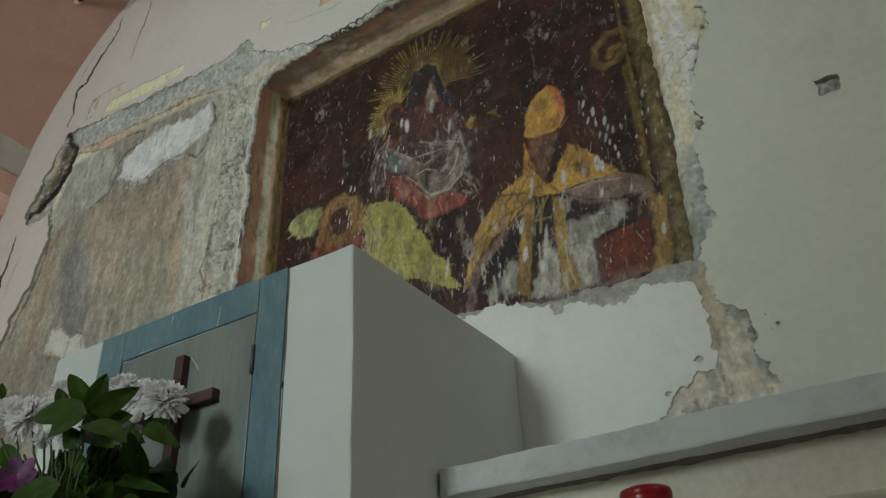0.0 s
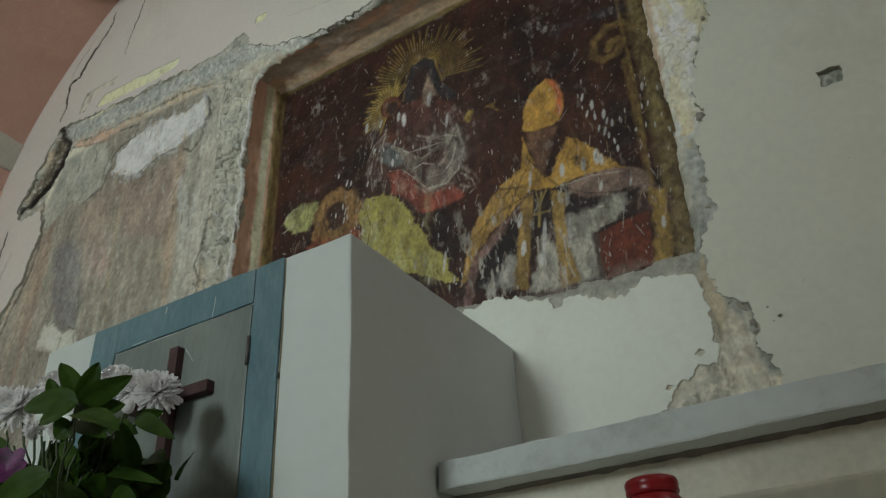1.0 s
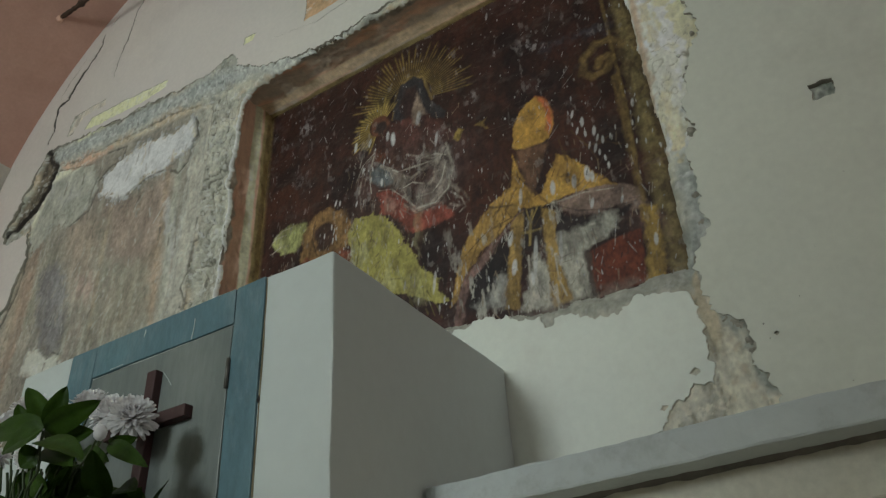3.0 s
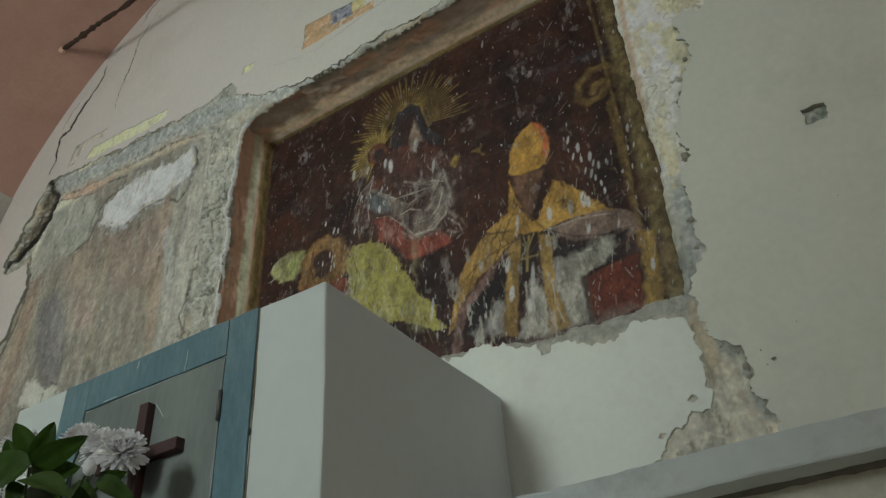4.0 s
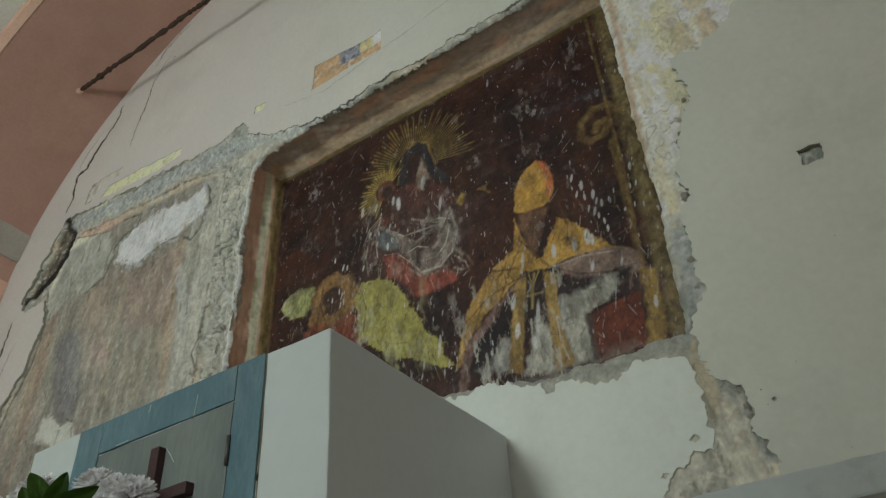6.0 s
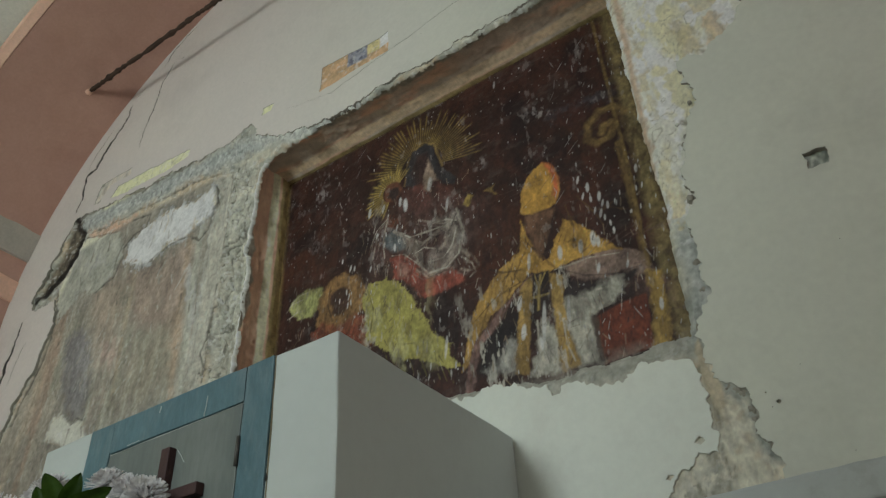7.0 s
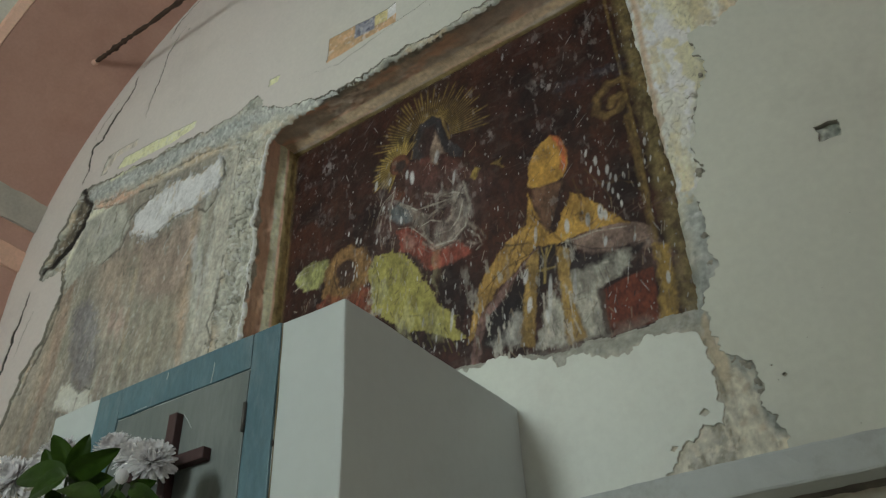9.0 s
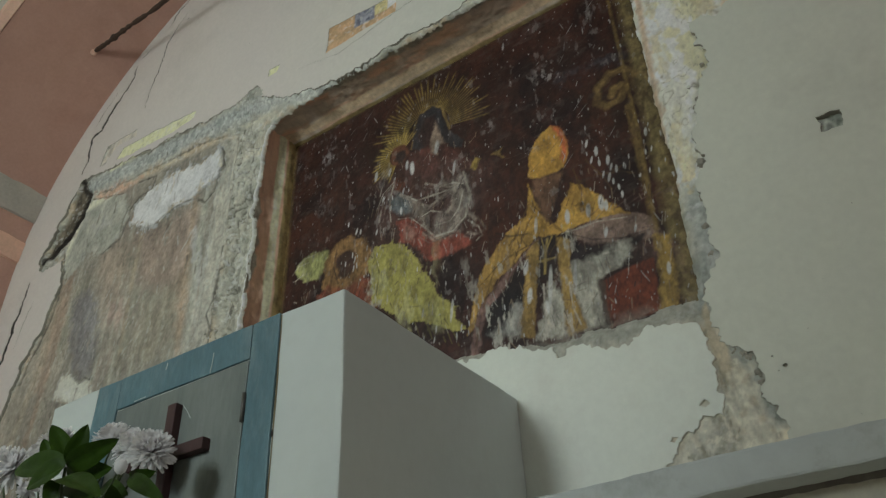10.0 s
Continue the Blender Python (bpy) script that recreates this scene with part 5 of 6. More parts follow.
# lost paint, scratches and limewash splashes
p.wash(tone(150, 146, 134), 0.85, (44, 15), 291, 0.30, 0.22, [(-1.42, 2.55), (-0.98, 3.05)])
p.wash(tone(142, 138, 128), 0.7, (40, 12), 292, 0.35, 0.25, [(-1.45, 2.55), (-0.82, 3.3)])
p.wash(tone(128, 126, 116), 0.6, (8, 22), 293, -0.1, 0.4, [(-1.5, 2.5), (-0.5, 2.80)])
p.wash(tone(136, 134, 128), 0.6, (46, 17), 294, 0.50, 0.2, [(-2.48, 2.6), (-1.72, 3.4)])
p.wash(tone(120, 114, 110), 0.5, (40, 16), 295, 0.48, 0.2, [(-1.98, 3.3), (-1.6, 3.95)])
p.wash(tone(128, 122, 118), 0.3, (34, 14), 296, 0.62, 0.2)
dice = random.Random(7)
for cx, cz, sx, sz, count, big in ((-0.72, 3.50, 0.09, 0.13, 16, 0.7), (-0.80, 3.30, 0.12, 0.06, 6, 0.8), (-1.80, 3.78, 0.09, 0.07, 8, 0.8), (-1.72, 3.74, 0.04, 0.06, 4, 0.8), (-1.96, 3.52, 0.09, 0.05, 12, 0.9),
                                   (-0.52, 3.45, 0.03, 0.3, 14, 0.9), (-0.52, 4.1, 0.04, 0.25, 12, 0.7), (-1.72, 3.1, 0.14, 0.14, 12, 0.8), (-1.2, 3.15, 0.2, 0.25, 24, 0.7), (-1.55, 2.95, 0.12, 0.08, 12, 1.1)):
    for _ in range(count):
        s = big * dice.uniform(0.45, 1.15)
        p.drop(dice.gauss(cx, sx), dice.gauss(cz, sz), 0.0044 * s, 0.0175 * s, WHITE * dice.uniform(0.75, 1.0), dice.uniform(0.7, 1.0), dice.uniform(-0.1, 0.25))
SPLASHES = ((-0.783, 3.601, 1.0), (-0.749, 3.542, 1.3), (-0.776, 3.509, 0.9), (-0.746, 3.478, 0.9), (-0.709, 3.474, 1.3), (-0.738, 3.414, 0.8), (-0.718, 3.389, 1.1), (-0.683, 3.415, 1.0), (-0.702, 3.434, 0.9),
            (-0.649, 3.413, 0.9), (-0.683, 3.285, 0.9), (-0.706, 3.362, 0.8), (-0.689, 3.325, 0.8), (-0.829, 3.274, 1.7), (-0.772, 3.285, 2.0), (-0.755, 3.263, 1.4), (-0.776, 3.143, 1.2), (-0.579, 2.901, 1.3),
            (-1.891, 3.977, 1.6), (-1.804, 3.963, 1.3), (-1.698, 3.954, 1.5), (-1.668, 3.92, 2.2), (-1.723, 3.803, 1.0), (-1.739, 3.689, 1.2), (-1.8, 3.734, 0.8), (-2.063, 3.749, 0.8), (-2.011, 3.684, 1.0),
            (-1.986, 3.673, 0.9), (-1.887, 3.627, 0.9), (-1.845, 3.808, 0.9), (-0.92, 3.282, 1.8), (-1.128, 3.121, 1.8), (-1.127, 2.988, 1.8), (-1.061, 2.913, 1.6), (-0.536, 3.534, 1.1), (-0.663, 3.112, 0.9))
for x, z, s in SPLASHES:
    p.drop(x, z, 0.0062 * s, 0.0185 * s, WHITE * dice.uniform(0.85, 1.05), 0.95, dice.uniform(0.0, 0.3))
for _ in range(800):
    x, z = dice.uniform(-2.5, -0.45), dice.uniform(2.6, 4.5)
    s = dice.choice((0.5, 0.6, 0.7, 0.9, 1.3))
    p.drop(x, z, 0.0026 * s, 0.0034 * s * dice.uniform(0.8, 2.0), WHITE * dice.uniform(0.5, 0.95), dice.uniform(0.4, 0.95))
for _ in range(60):
    x, z = dice.choice(((dice.uniform(-1.3, -0.5), dice.uniform(2.65, 3.2)), (dice.uniform(-2.45, -1.8), dice.uniform(3.9, 4.45)), (dice.uniform(-0.95, -0.6), dice.uniform(3.5, 4.4))))
    p.drop(x, z, 0.0022, dice.uniform(0.006, 0.03), WHITE * dice.uniform(0.6, 0.9), dice.uniform(0.4, 0.9), dice.uniform(-0.5, 1.2))
for k in range(11):
    x = -1.86 + 0.032 * k
    p.line([(x, 3.36 - 0.02 * k), (x + 0.03, 3.22 - 0.02 * k), (x + 0.075, 3.06 - 0.018 * k)], 0.004, tone(112, 106, 52), 0.35, 0.6, 0.3, 330 + k, worn=0.8)
for _ in range(420):
    x, z = dice.uniform(-2.48, -0.5), dice.uniform(2.65, 4.48)
    a, n = dice.uniform(-0.5, 1.3), dice.uniform(0.015, 0.06)
    p.line([(x, z), (x + n * math.cos(a), z + n * math.sin(a))], 0.0032, tone(74, 58, 54), dice.uniform(0.25, 0.6), 0.5, 0.3, 340, worn=0.4)
for x, z, w, h in ((-1.10, 4.42, 0.006, 0.024), (-1.52, 3.98, 0.014, 0.04), (-1.43, 3.8, 0.008, 0.04), (-0.93, 3.0, 0.008, 0.07), (-1.035, 3.0, 0.009, 0.09), (-1.06, 3.3, 0.008, 0.04), (-1.49, 3.05, 0.007, 0.05)):
    p.drop(x, z, w, h, WHITE * 0.9, 0.8, 0.15)
for k, (x, z, r) in enumerate(((-1.23, 3.95, 0.05), (-0.64, 4.37, 0.06), (-1.58, 2.93, 0.05), (-2.22, 4.28, 0.07), (-2.23, 3.93, 0.06), (-2.0, 3.62, 0.05), (-1.02, 3.72, 0.05), (-0.9, 4.1, 0.08))):
    p.wash(tone(150, 145, 142), 0.75, (46, 30), 360 + k, 0.05, 0.4, [(x - r, z - r), (x + r, z + r)])
for _ in range(620):
    x, z = dice.choice(((dice.uniform(-1.35, -0.55), dice.uniform(2.7, 3.45)), (dice.uniform(-1.95, -1.3), dice.uniform(3.35, 3.95)), (dice.uniform(-2.4, -1.5), dice.uniform(2.9, 3.5))))
    a, n = dice.gauss(1.5, 0.35), dice.uniform(0.01, 0.05)
    p.line([(x, z), (x + n * math.cos(a), z + n * math.sin(a))], 0.003, tone(*dice.choice(((150, 144, 132), (46, 36, 34), (120, 104, 84)))), dice.uniform(0.3, 0.75), 0.5, 0.3, 370, worn=0.3)
# crisp folds and outlines over the worn shapes
FOLDS = (([(-1.381, 3.749), (-1.356, 3.609), (-1.39, 3.496), (-1.457, 3.448), (-1.557, 3.457), (-1.616, 3.547)], 0.009), ([(-1.74, 3.794), (-1.648, 3.708), (-1.544, 3.693), (-1.424, 3.682), (-1.372, 3.717)], 0.007), ([(-1.517, 3.727), (-1.438, 3.715), (-1.387, 3.683)], 0.006),
         ([(-1.39, 3.642), (-1.418, 3.557), (-1.468, 3.506), (-1.545, 3.518)], 0.006), ([(-1.374, 3.47), (-1.326, 3.412), (-1.313, 3.364), (-1.344, 3.347)], 0.007), ([(-1.62, 3.601), (-1.571, 3.611), (-1.51, 3.577)], 0.005), ([(-1.781, 3.867), (-1.81, 3.756), (-1.801, 3.649)], 0.005),
         ([(-1.887, 3.757), (-1.844, 3.844), (-1.78, 3.885)], 0.004), ([(-1.757, 3.646), (-1.685, 3.623), (-1.616, 3.54), (-1.563, 3.472)], 0.004), ([(-2.427, 3.589), (-2.391, 3.626), (-2.322, 3.626)], 0.006), ([(-2.407, 3.544), (-2.355, 3.561), (-2.294, 3.554)], 0.006),
         ([(-2.399, 3.63), (-2.344, 3.659), (-2.279, 3.657)], 0.005), ([(-0.957, 3.214), (-0.895, 3.209), (-0.797, 3.204), (-0.684, 3.175)], 0.004), ([(-0.908, 2.994), (-0.9, 2.904), (-0.884, 2.802)], 0.008), ([(-0.957, 2.988), (-0.957, 2.876), (-0.938, 2.797)], 0.006),
         ([(-1.063, 3.016), (-1.07, 2.917), (-1.065, 2.841)], 0.007), ([(-0.802, 3.054), (-0.746, 3.044), (-0.7, 2.994)], 0.006), ([(-0.864, 3.041), (-0.818, 2.971), (-0.76, 2.974)], 0.006))
for k, (pts, width) in enumerate(FOLDS):
    p.line(pts, width, tone(154, 148, 134), 0.7, 0.5, 0.3, 430 + k, worn=0.55)
SEAMS = ([(-1.384, 3.723), (-1.427, 3.643), (-1.506, 3.641), (-1.599, 3.709), (-1.697, 3.745)], [(-1.379, 3.485), (-1.443, 3.432), (-1.549, 3.435), (-1.639, 3.544), (-1.702, 3.605)], [(-1.739, 4.167), (-1.683, 4.216), (-1.609, 4.274), (-1.538, 4.265)], [(-1.059, 3.512), (-1.06, 3.405), (-1.017, 3.327), (-0.97, 3.291)],
         [(-1.339, 3.122), (-1.236, 3.192), (-1.125, 3.216), (-1.032, 3.224)], [(-0.944, 3.214), (-0.835, 3.134), (-0.725, 3.092), (-0.613, 3.085)], [(-0.81, 2.956), (-0.729, 2.961), (-0.673, 2.963)], [(-0.803, 2.953), (-0.815, 2.848), (-0.819, 2.761)], [(-1.904, 3.511), (-1.87, 3.387), (-1.887, 3.271)],
         [(-1.247, 3.341), (-1.183, 3.298), (-1.104, 3.278)], [(-1.163, 3.348), (-1.157, 3.287), (-1.188, 3.257)], [(-0.876, 3.319), (-0.84, 3.308), (-0.82, 3.279)], [(-0.846, 3.319), (-0.847, 3.283)], [(-2.136, 3.625), (-2.15, 3.53), (-2.12, 3.421)])
for k, pts in enumerate(SEAMS):
    p.line(pts, 0.005, tone(44, 34, 30), 0.6, 0.6, 0.3, 450 + k, worn=0.5)
p.wash(tone(40, 30, 28), 0.40, (22, 10), 300, 0.05, 0.5)
p.c = p.c * np.clip(1 + 0.16 * fbm(p.x * 90, p.z * 70, 2, 301) + 0.10 * fbm(p.x * 40, p.z * 16, 3, 302), 0.4, 1.8)[..., None]
grey = p.c.mean(axis=2, keepdims=True)
p.c = (p.c * 0.88 + grey * 0.12) * 0.72
p.h += 0.0015 * fbm(p.x * 6, p.z * 6, 4, 298) + 0.0006 * fbm(p.x * 45, p.z * 45, 2, 299)
px, pz = p.x[:-1, :-1], p.z[:-1, :-1]
side_a, side_b, head = px < -2.53 + 0.013 * (pz - 2.6) + 0.05, px > -0.585 + 0.03 * (pz - 2.7), pz > 4.475
field = ~(side_a | side_b | head)
painting = sheet("wall_painting", p, field, PICTURE, PAINTED)
for keep in (side_a & ~head, side_b & ~head, head):
    sheet("painted_border", p, keep, PICTURE, PAINTED, painting)["label"] = "olive brown painted border line"
tagged(painting, "dark old wall painting with worn yellow and red shapes", "painting")

# ---- iron tie rod ----
rod = tube([(-4.09 + 0.02 * k, 1.96 + 0.006 * noise.noise((k * 0.08, 1, 0)), 5.895 + 0.008 * noise.noise((k * 0.08, 5, 0))) for k in range(290)], 0.0155, 8, 0.9)
tie = tagged(part("tie_rod", rod, IRON, smooth=True), "thin rusty iron tie rod spanning the arch", "tie rod")
part("anchor", lathe([(0.004, -0.03), (0.022, -0.02), (0.026, 0.0), (0.022, 0.02), (0.004, 0.03)], (-4.085, 1.96, 5.90), 12), RIM, tie, "pale mortar round the rod's end")

# ---- altar step, pier with the little blue door, ledge ----
STEP = 1.58
altar = tagged(part("altar", worn_block(-2.75, 1.75, 0.72, 2.22, 0.0, STEP, 0.25, 0.002, 3), CREAM), "plain plastered altar block against the wall", "altar")

pier = tagged(part("tabernacle_pier", worn_block(-2.27, -1.10, 1.35, 2.226, STEP, 2.46, 0.06, 0.0016, 5, 0.006), PIER), "white painted masonry pier with a small blue framed door", "pier")


def board(x0, x1, y0, y1, z0, z1, seed, name, mat, parent, label=""):
    """A painted board with slightly uneven edges."""
    bm = worn_block(x0, x1, y0, y1, z0, z1, 0.06, 0.0012, seed, 0.003)
    return part(name, bm, mat, parent, label)


board(-1.404, -1.309, 1.3432, 1.378, STEP + 0.01, 2.461, 11, "stile", BLUE, pier, "worn blue painted wooden stile")
board(-2.04, -1.934, 1.3432, 1.378, STEP + 0.01, 2.461, 12, "stile", BLUE, pier, "worn blue painted wooden stile")
board(-1.9325, -1.4055, 1.3432, 1.378, 2.362, 2.461, 13, "rail", BLUE, pier, "worn blue painted wooden rail")
board(-1.9325, -1.4055, 1.3432, 1.378, STEP + 0.01, STEP + 0.11, 14, "rail", BLUE, pier)
board(-1.3085, -1.3035, 1.3475, 1.378, STEP + 0.01, 2.458, 15, "edge_strip", GAPFILL, pier, "old brown filler beside the frame")
board(-2.046, -2.041, 1.3475, 1.378, STEP + 0.01, 2.458, 16, "edge_strip", GAPFILL, pier)
door = board(-1.9300, -1.4085, 1.3452, 1.376, STEP + 0.114, 2.3585, 17, "door", DOOR, pier, "grey brushed metal-like painted door")
for z in (2.19, 1.75):
    h = part("hinge", lathe([(0.001, 0.0), (0.0055, 0.001), (0.0055, 0.076), (0.001, 0.078)], (-1.406, 1.340, z), 10), HINGE, pier, "dull steel hinge", True)
for a, b in (((-1.544, 1.3424, 2.420), (-1.549, 1.3424, 2.363)), ((-1.855, 1.3424, 2.366), (-1.804, 1.3424, 2.367)), ((-1.639, 1.3444, 2.298), (-1.603, 1.3444, 2.253)), ((-1.734, 1.3424, 2.449), (-1.737, 1.3424, 2.429))):
    part("scratch", tube([a, ((a[0] + b[0]) / 2 + 0.002, a[1], (a[2] + b[2]) / 2), b], 0.0011, 5), PIER, pier, "pale paint run")
# a nick low on the frame's edge
part("chip", lathe([(0.001, -0.010), (0.004, -0.004), (0.003, 0.004), (0.001, 0.010)], (-1.307, 1.349, 2.14), 7), DARK, pier, "dark chipped spot")

cross = tagged(new("wall_cross"), "dark red-brown wooden cross fixed on the little door", "cross")
part("upright", block(-1.673, -1.641, 1.322, 1.347, 1.72, 2.300, 0.003), BROWN_WOOD, cross)
part("crossbar", block(-1.800, -1.515, 1.320, 1.3465, 2.146, 2.177, 0.003), BROWN_WOOD, cross)

ledge = tagged(part("ledge", worn_block(-1.092, 1.80, 1.69, 2.222, 1.897, 1.968, 0.03, 0.0022, 21, 0.006), SHADE_PAINT), "grey painted masonry ledge with a chipped lower edge", "ledge")
lower = bpy.data.curves.new("niche_outline", "CURVE")
lower.dimensions, lower.fill_mode, lower.extrude = "2D", "BOTH", 0.02
arc = [(0.30 - 0.62 * math.cos(math.pi * k / 40), 1.60 + 0.255 * math.sin(math.pi * k / 40)) for k in range(41)]
for pts in ([(-1.09, STEP), (1.8, STEP), (1.8, 1.9), (-1.09, 1.9)], arc):
    spline = lower.splines.new("POLY")
    spline.points.add(len(pts) - 1)
    spline.points.foreach_set("co", np.array([(x, z, 0.0, 1.0) for x, z in pts]).ravel())
    spline.use_cyclic_u = True
ob = new("niche_outline", lower)
bpy.context.view_layer.update()
skin = bpy.data.meshes.new_from_object(ob.evaluated_get(bpy.context.evaluated_depsgraph_get()))
skin.transform(pose(0, 1.80, 0, 90, 0, 0))
bpy.data.objects.remove(ob)
skin.materials.clear()
skin.materials.append(CREAM)
riser = tagged(new("ledge_wall", skin), "cream plastered wall below the ledge with a dark arched niche", "wall", kind="structure")
# near-black back panel, the niche's shade put into its colour
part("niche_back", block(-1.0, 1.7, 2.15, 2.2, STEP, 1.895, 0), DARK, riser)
# uneven mortar along the joint under the ledge
bm = bmesh.new()
rows = []
for k in range(190):
    x = -1.085 + 0.015 * k
    a = 0.006 + 0.007 * abs(noise.noise((x * 5, 2, 0))) + 0.006 * noise.noise((x * 25, 4, 0))
    rows.append([bm.verts.new((x, 1.779, 1.8965 - a * 1.1)), bm.verts.new((x, 1.776 - a * 0.9, 1.894 - a * 0.4)), bm.verts.new((x, 1.776 - a * 2.0, 1.8975))])
for a, b in zip(rows, rows[1:]):
    for k in range(2):
        bm.faces.new((a[k], a[k + 1], b[k + 1], b[k]))
part("mortar_joint", bm, JOINT, ledge, "dark uneven mortar under the ledge", True)

# ---- red votive candle ----
candle = tagged(new("votive_candle"), "red ribbed plastic votive candle with a lid", "candle")
CX, CY = -0.500, 1.40
part("body", lathe([(0.030, 0.0), (0.040, 0.004), (0.046, 0.03), (0.050, 0.08), (0.050, 0.125), (0.047, 0.145), (0.041, 0.154), (0.040, 0.157)], (CX, CY, STEP), 48), RED, candle, smooth=True)
lid = part("lid", lathe([(0.041, 0.156), (0.0435, 0.158), (0.0445, 0.163), (0.043, 0.1665), (0.0445, 0.170), (0.0445, 0.177), (0.0425, 0.182), (0.034, 0.186), (0.030, 0.185), (0.012, 0.186)], (CX, CY, STEP), 48), RED, candle, "red lid with a ridged rim", True)

# ---- flowers in a vase ----
bouquet = tagged(new("flower_arrangement"), "white chrysanthemums and green leaves with a purple orchid in a vase", "flowers")
VX, VY = -1.56, 1.02
part("vase", lathe([(0.05, 0.0), (0.06, 0.01), (0.075, 0.06), (0.07, 0.11), (0.05, 0.15), (0.056, 0.16), (0.05, 0.157)], (VX, VY, STEP), 32), VASE, bouquet, "dark vase", True)
die = random.Random(21)


def petal_strip(bm, base, out, up, length, width, curl, cup=0.25):
    """One narrow petal from its base along out, curling towards up."""
    side = out.cross(up).normalized()
    rows = []
    for k in range(5):
        s = k / 4
        w = width * (0.45 + 0.9 * s - 0.25 * s * s) if k < 4 else width * 0.45
        c = base + out * (length * s) + up * (curl * length * s * s)
        rows.append((bm.verts.new(c - side * w / 2 + up * cup * w), bm.verts.new(c), bm.verts.new(c + side * w / 2 + up * cup * w)))
    for a, b in zip(rows, rows[1:]):
        for k in range(2):
            bm.faces.new((a[k], a[k + 1], b[k + 1], b[k]))


def bloom(centre, facing, radius, count=190):
    """A chrysanthemum head: rings of petals round the axis."""
    bm = bmesh.new()
    axis = Vector(facing).normalized()
    u = axis.orthogonal().normalized()
    v = axis.cross(u)
    c = Vector(centre)
    for k in range(count):
        s = (k + 0.5) / count
        polar = radians(8 + 100 * s ** 0.8 + die.uniform(-6, 6))
        a = k * 2.399963 + die.uniform(-0.15, 0.15)
        out = (axis * math.cos(polar) + (u * math.cos(a) + v * math.sin(a)) * math.sin(polar)).normalized()
        lift = (axis - out * axis.dot(out))
        lift = lift.normalized() if lift.length > 0.05 else u
        length = radius * (0.55 + 0.5 * s) * die.uniform(0.88, 1.1)
        petal_strip(bm, c + out * radius * 0.12, out, lift, length, radius * 0.23, die.uniform(0.05, 0.35) if s < 0.7 else die.uniform(-0.2, 0.15))
    return part("flower_head", bm, PETAL, bouquet, "white chrysanthemum head", True)


def stem(top, root, bend=0.02):
    a, b = Vector(top), Vector(root)
    pts = [a.lerp(b, k / 8) + Vector((die.uniform(-1, 1), die.uniform(-1, 1), 0)) * bend * math.sin(math.pi * k / 8) * 0.4 for k in range(9)]
    return part("stem", tube(pts, 0.0026, 6), STEM, bouquet, smooth=True)


def leaf(base, tip, width, face, curl=0.12, seed=0):
    """A pointed oval leaf with a folded midrib; face: the way its upper side looks."""
    bm = bmesh.new()
    b, t = Vector(base), Vector(tip)
    along = t - b
    length = along.length
    along = along.normalized()
    side = along.cross(Vector(face)).normalized()
    up = side.cross(along).normalized()
    rows = []
    n = 12
    for k in range(n + 1):
        s = k / n
        w = 1.1 * width * (math.sin(math.pi * s ** 0.8) ** 0.62) * (1 - 0.22 * s) + (0.0012 if k in (0, n) else 0)
        c = b + along * (length * s) + up * (curl * length * (s - s * s) * 2)
        row = []
        for j in (-1.0, -0.66, -0.33, 0.0, 0.33, 0.66, 1.0):
            lift = 0.22 * abs(j) * w - 0.10 * w * j * j + 0.002 * noise.noise((s * 6 + seed, j * 2, seed))
            row.append(bm.verts.new(c + side * (j * w / 2) + up * lift))
        rows.append(row)
    for p0, p1 in zip(rows, rows[1:]):
        for j in range(6):
            bm.faces.new((p0[j], p0[j + 1], p1[j + 1], p1[j]))
    return part("leaf", bm, LEAF, bouquet, smooth=True)


ROOT = (VX, VY, STEP + 0.15)
HEADS = (((-1.519, 1.185, 2.103), (0.6, -0.55, 0.35), 0.052),
         ((-1.630, 1.215, 2.148), (0.2, -0.7, 0.5), 0.05),
         ((-1.735, 1.225, 2.195), (0.1, -0.6, 0.7), 0.05),
         ((-1.738, 1.000, 2.064), (0.1, -0.8, 0.4), 0.05),
         ((-1.924, 1.060, 2.129), (-0.1, -0.7, 0.6), 0.052),
         ((-1.846, 1.150, 2.187), (0.2, -0.6, 0.7), 0.05),
         ((-1.941, 1.170, 2.186), (0.0, -0.7, 0.6), 0.046),
         ((-1.695, 1.060, 2.082), (0.1, -0.7, 0.4), 0.026),
         ((-1.556, 1.030, 2.034), (0.3, -0.7, 0.1), 0.026),
         ((-1.600, 1.020, 1.992), (0.3, -0.7, 0.1), 0.024),
         ((-1.694, 1.020, 2.011), (0.2, -0.7, 0.1), 0.022))
for place, facing, radius in HEADS:
    bloom(place, facing, radius)
    back = Vector(place) - Vector(facing).normalized() * radius * 0.15
    stem(back, (ROOT[0] + die.uniform(-0.03, 0.03), ROOT[1] + die.uniform(-0.03, 0.03), ROOT[2]))
bud = part("bud", lathe([(0.003, -0.016), (0.012, -0.008), (0.0145, 0.004), (0.011, 0.014), (0.004, 0.019)], (-1.526, 1.120, 2.050), 14), PETAL, bouquet, "closed white bud", True)
stem((-1.526, 1.120, 2.036), (-1.53, 1.05, STEP + 0.15))
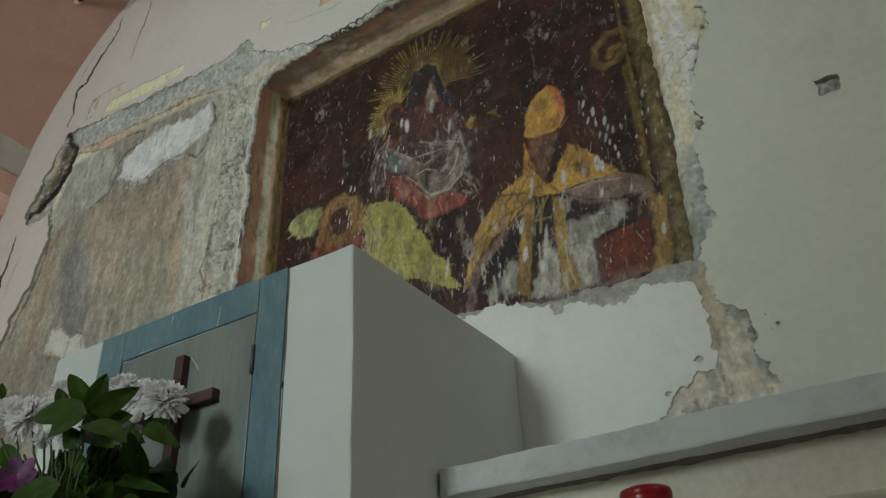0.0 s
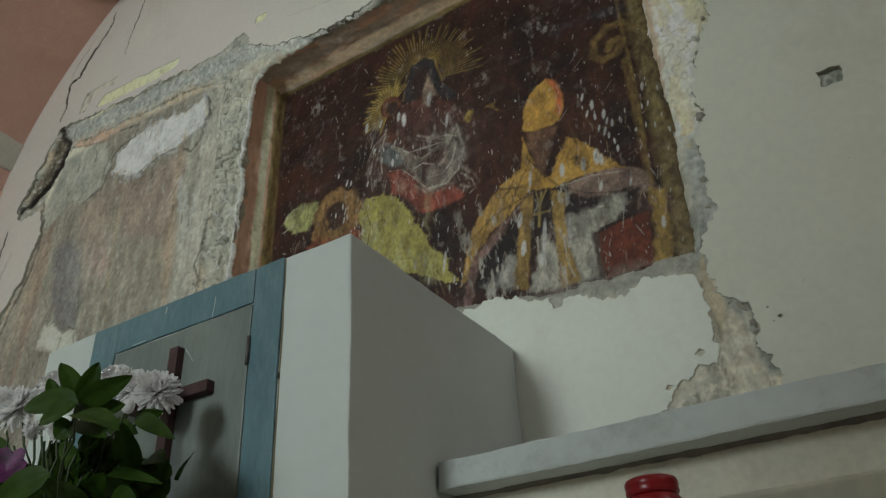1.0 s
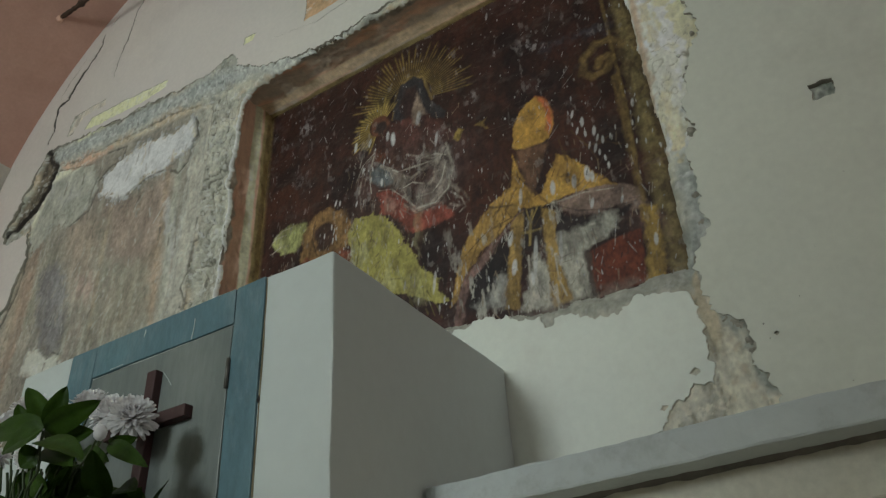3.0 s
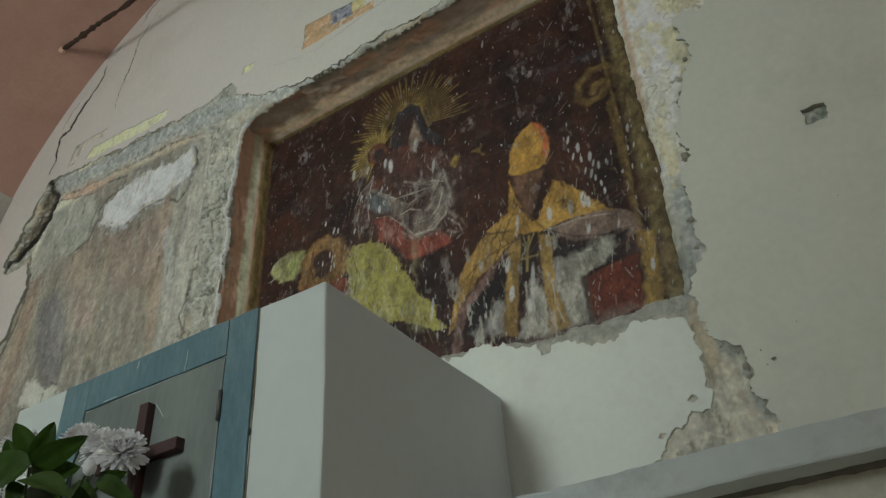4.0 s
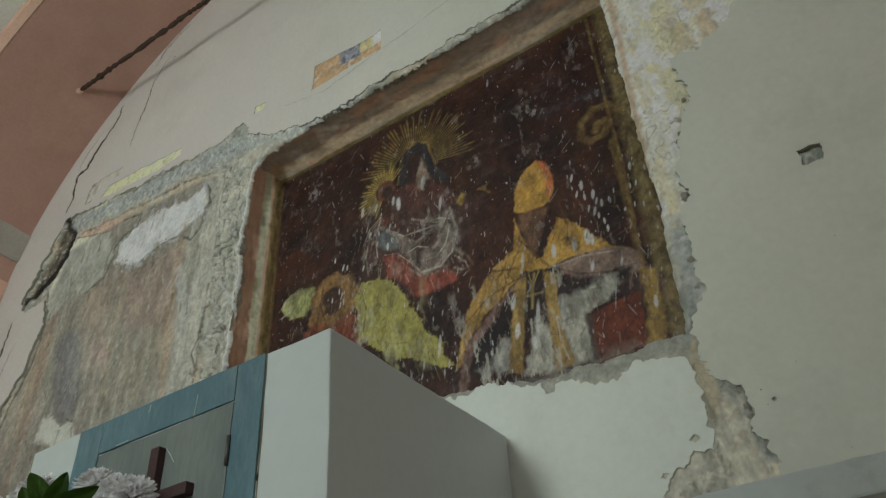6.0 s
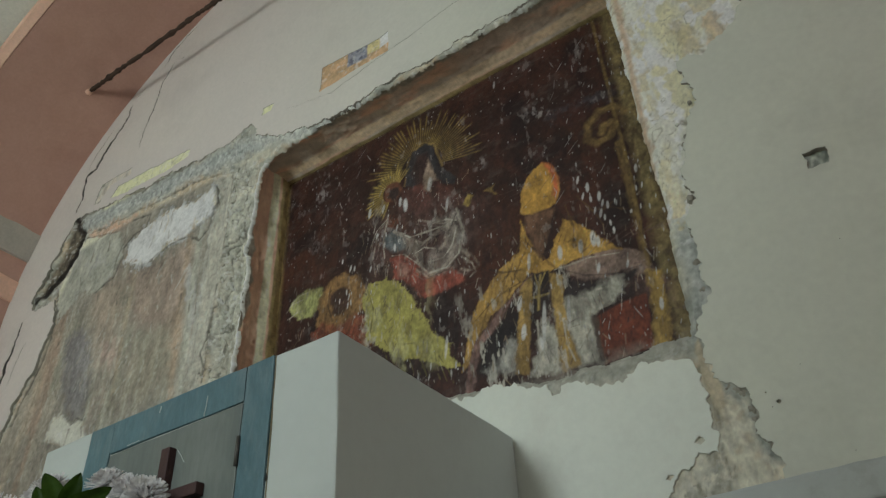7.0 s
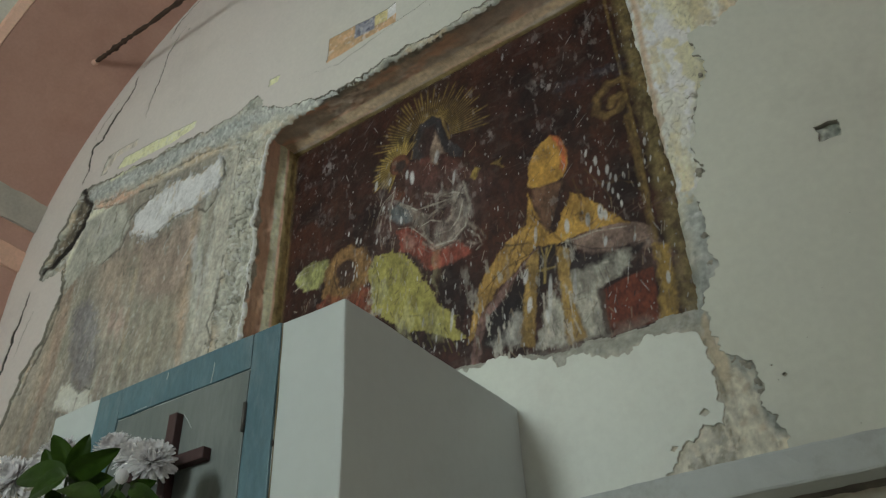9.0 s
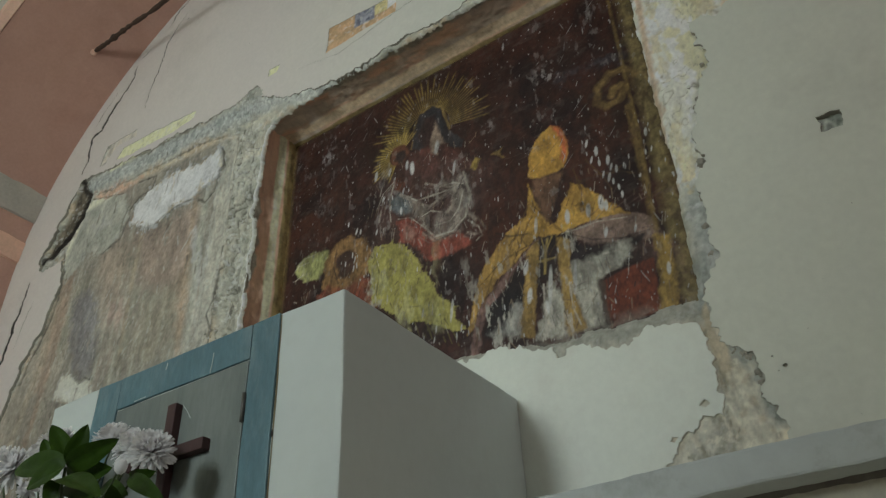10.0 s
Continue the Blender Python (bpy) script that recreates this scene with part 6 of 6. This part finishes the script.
NEAR_LEAVES = (((-1.439, 0.95, 1.992), (-1.501, 0.93, 2.084), 0.04, (0.85, -0.45, -0.1)),
          ((-1.433, 0.95, 1.99), (-1.391, 0.94, 2.06), 0.042, (0.6, -0.7, -0.3)),
          ((-1.414, 0.93, 1.981), (-1.296, 0.95, 2.011), 0.046, (0.45, -0.6, -0.55)),
          ((-1.418, 0.93, 1.985), (-1.575, 0.92, 2.003), 0.056, (0.7, -0.6, 0.05)),
          ((-1.384, 0.91, 1.969), (-1.477, 0.9, 1.943), 0.056, (0.7, -0.55, 0.3)),
          ((-1.459, 0.96, 1.985), (-1.329, 0.97, 1.968), 0.052, (0.6, -0.6, -0.4)),
          ((-1.372, 0.9, 1.94), (-1.211, 0.88, 1.87), 0.05, (0.7, -0.5, 0.35)),
          ((-1.294, 0.83, 1.806), (-1.424, 0.81, 1.758), 0.060, (0.75, -0.5, 0.3)))
FAR_LEAVES = (((-1.63, 1.02, 2.053), (-1.664, 1.01, 2.117), 0.03, (0.7, -0.6, 0.1)),
          ((-1.735, 0.93, 2.085), (-1.730, 0.92, 2.118), 0.020, (0.7, -0.6, 0.1)),
          ((-1.532, 1.15, 2.038), (-1.385, 1.14, 1.954), 0.038, (0.6, -0.6, -0.1)),
          ((-1.557, 1.17, 2.043), (-1.457, 1.16, 2.037), 0.036, (0.5, -0.6, -0.4)),
          ((-1.515, 1.08, 1.899), (-1.318, 1.07, 1.839), 0.026, (0.6, -0.6, 0.1)),
          ((-1.484, 0.97, 1.968), (-1.514, 0.96, 1.94), 0.05, (0.7, -0.6, 0.2)),
          ((-1.482, 0.98, 1.972), (-1.37, 0.97, 1.914), 0.05, (0.6, -0.6, 0.1)),
          ((-1.55, 1.1, 2.009), (-1.452, 1.1, 1.97), 0.04, (0.6, -0.6, 0.0)))
for k, (a, b, w, face) in enumerate(NEAR_LEAVES + FAR_LEAVES):
    leaf(a, b, w, face, 0.10, k)
for k in range(170):
    a = Vector((die.uniform(-1.86, -1.46), die.uniform(1.03, 1.24), die.uniform(1.64, 1.94)))
    d = Vector((die.uniform(-1, 1), die.uniform(-0.9, 0.2), die.uniform(-0.5, 0.7))).normalized() * die.uniform(0.08, 0.13)
    leaf(a, a + d, die.uniform(0.045, 0.066), (die.uniform(0.1, 0.9), -0.6, die.uniform(-0.2, 0.6)), die.uniform(0.05, 0.2), 20 + k)
for k in range(40):
    a = Vector((die.uniform(-1.66, -1.50), die.uniform(0.96, 1.08), die.uniform(1.72, 1.93)))
    d = Vector((die.uniform(-1, 0.4), die.uniform(-0.2, 0.3), die.uniform(-0.6, 0.5))).normalized() * die.uniform(0.06, 0.09)
    leaf(a, a + d, die.uniform(0.035, 0.05), (die.uniform(0.3, 0.9), -0.6, die.uniform(-0.7, -0.1)), die.uniform(0.05, 0.2), 700 + k)
for k in range(70):
    a = Vector((die.uniform(-1.92, -1.58), die.uniform(1.06, 1.24), die.uniform(1.66, 1.99)))
    d = Vector((die.uniform(-1, 1), die.uniform(-0.6, 0.2), die.uniform(-0.5, 0.6))).normalized() * die.uniform(0.07, 0.11)
    leaf(a, a + d, die.uniform(0.04, 0.06), (die.uniform(0.1, 0.9), -0.6, die.uniform(-0.3, 0.3)), die.uniform(0.05, 0.2), 500 + k)
for k in range(36):
    a = Vector((die.uniform(-1.66, -1.48), die.uniform(1.12, 1.28), die.uniform(1.62, 1.93)))
    d = Vector((die.uniform(-0.6, 1), die.uniform(-0.4, 0.1), die.uniform(-0.4, 0.5))).normalized() * die.uniform(0.07, 0.12)
    leaf(a, a + d, die.uniform(0.03, 0.05), (die.uniform(0.1, 0.9), -0.6, die.uniform(-0.2, 0.6)), die.uniform(0.05, 0.2), 300 + k)
for k in range(16):
    stem((die.uniform(-1.78, -1.45), die.uniform(0.95, 1.15), die.uniform(1.92, 2.02)), (ROOT[0] + die.uniform(-0.03, 0.03), ROOT[1] + die.uniform(-0.03, 0.03), ROOT[2]))
stem((-1.40, 0.92, 1.972), (-1.52, 0.99, STEP + 0.15)), stem((-1.474, 0.965, 2.0), (-1.54, 1.0, STEP + 0.15))
# purple orchid
bm = bmesh.new()
oc = Vector((-1.512, 0.880, 1.862))
axis = Vector((0.5, -0.75, 0.35)).normalized()
u = axis.orthogonal().normalized()
v = axis.cross(u)
for k in range(6):
    a = k * math.pi / 3 + 0.3
    petal_strip(bm, oc, (u * math.cos(a) + v * math.sin(a) + axis * 0.25).normalized(), axis, 0.042, 0.030, 0.12, 0.1)
part("orchid_flower", bm, ORCHID, bouquet, "purple orchid bloom", True)
bm = bmesh.new()
for k in range(6):
    a = k * math.pi / 3
    petal_strip(bm, oc + Vector((-0.045, 0.03, -0.075)), (u * math.cos(a) + v * math.sin(a) + axis * 0.25).normalized(), axis, 0.042, 0.030, 0.12, 0.1)
part("orchid_flower", bm, ORCHID, bouquet, "purple orchid bloom", True)
stem(oc, ROOT), stem(oc + Vector((-0.045, 0.03, -0.075)), ROOT)
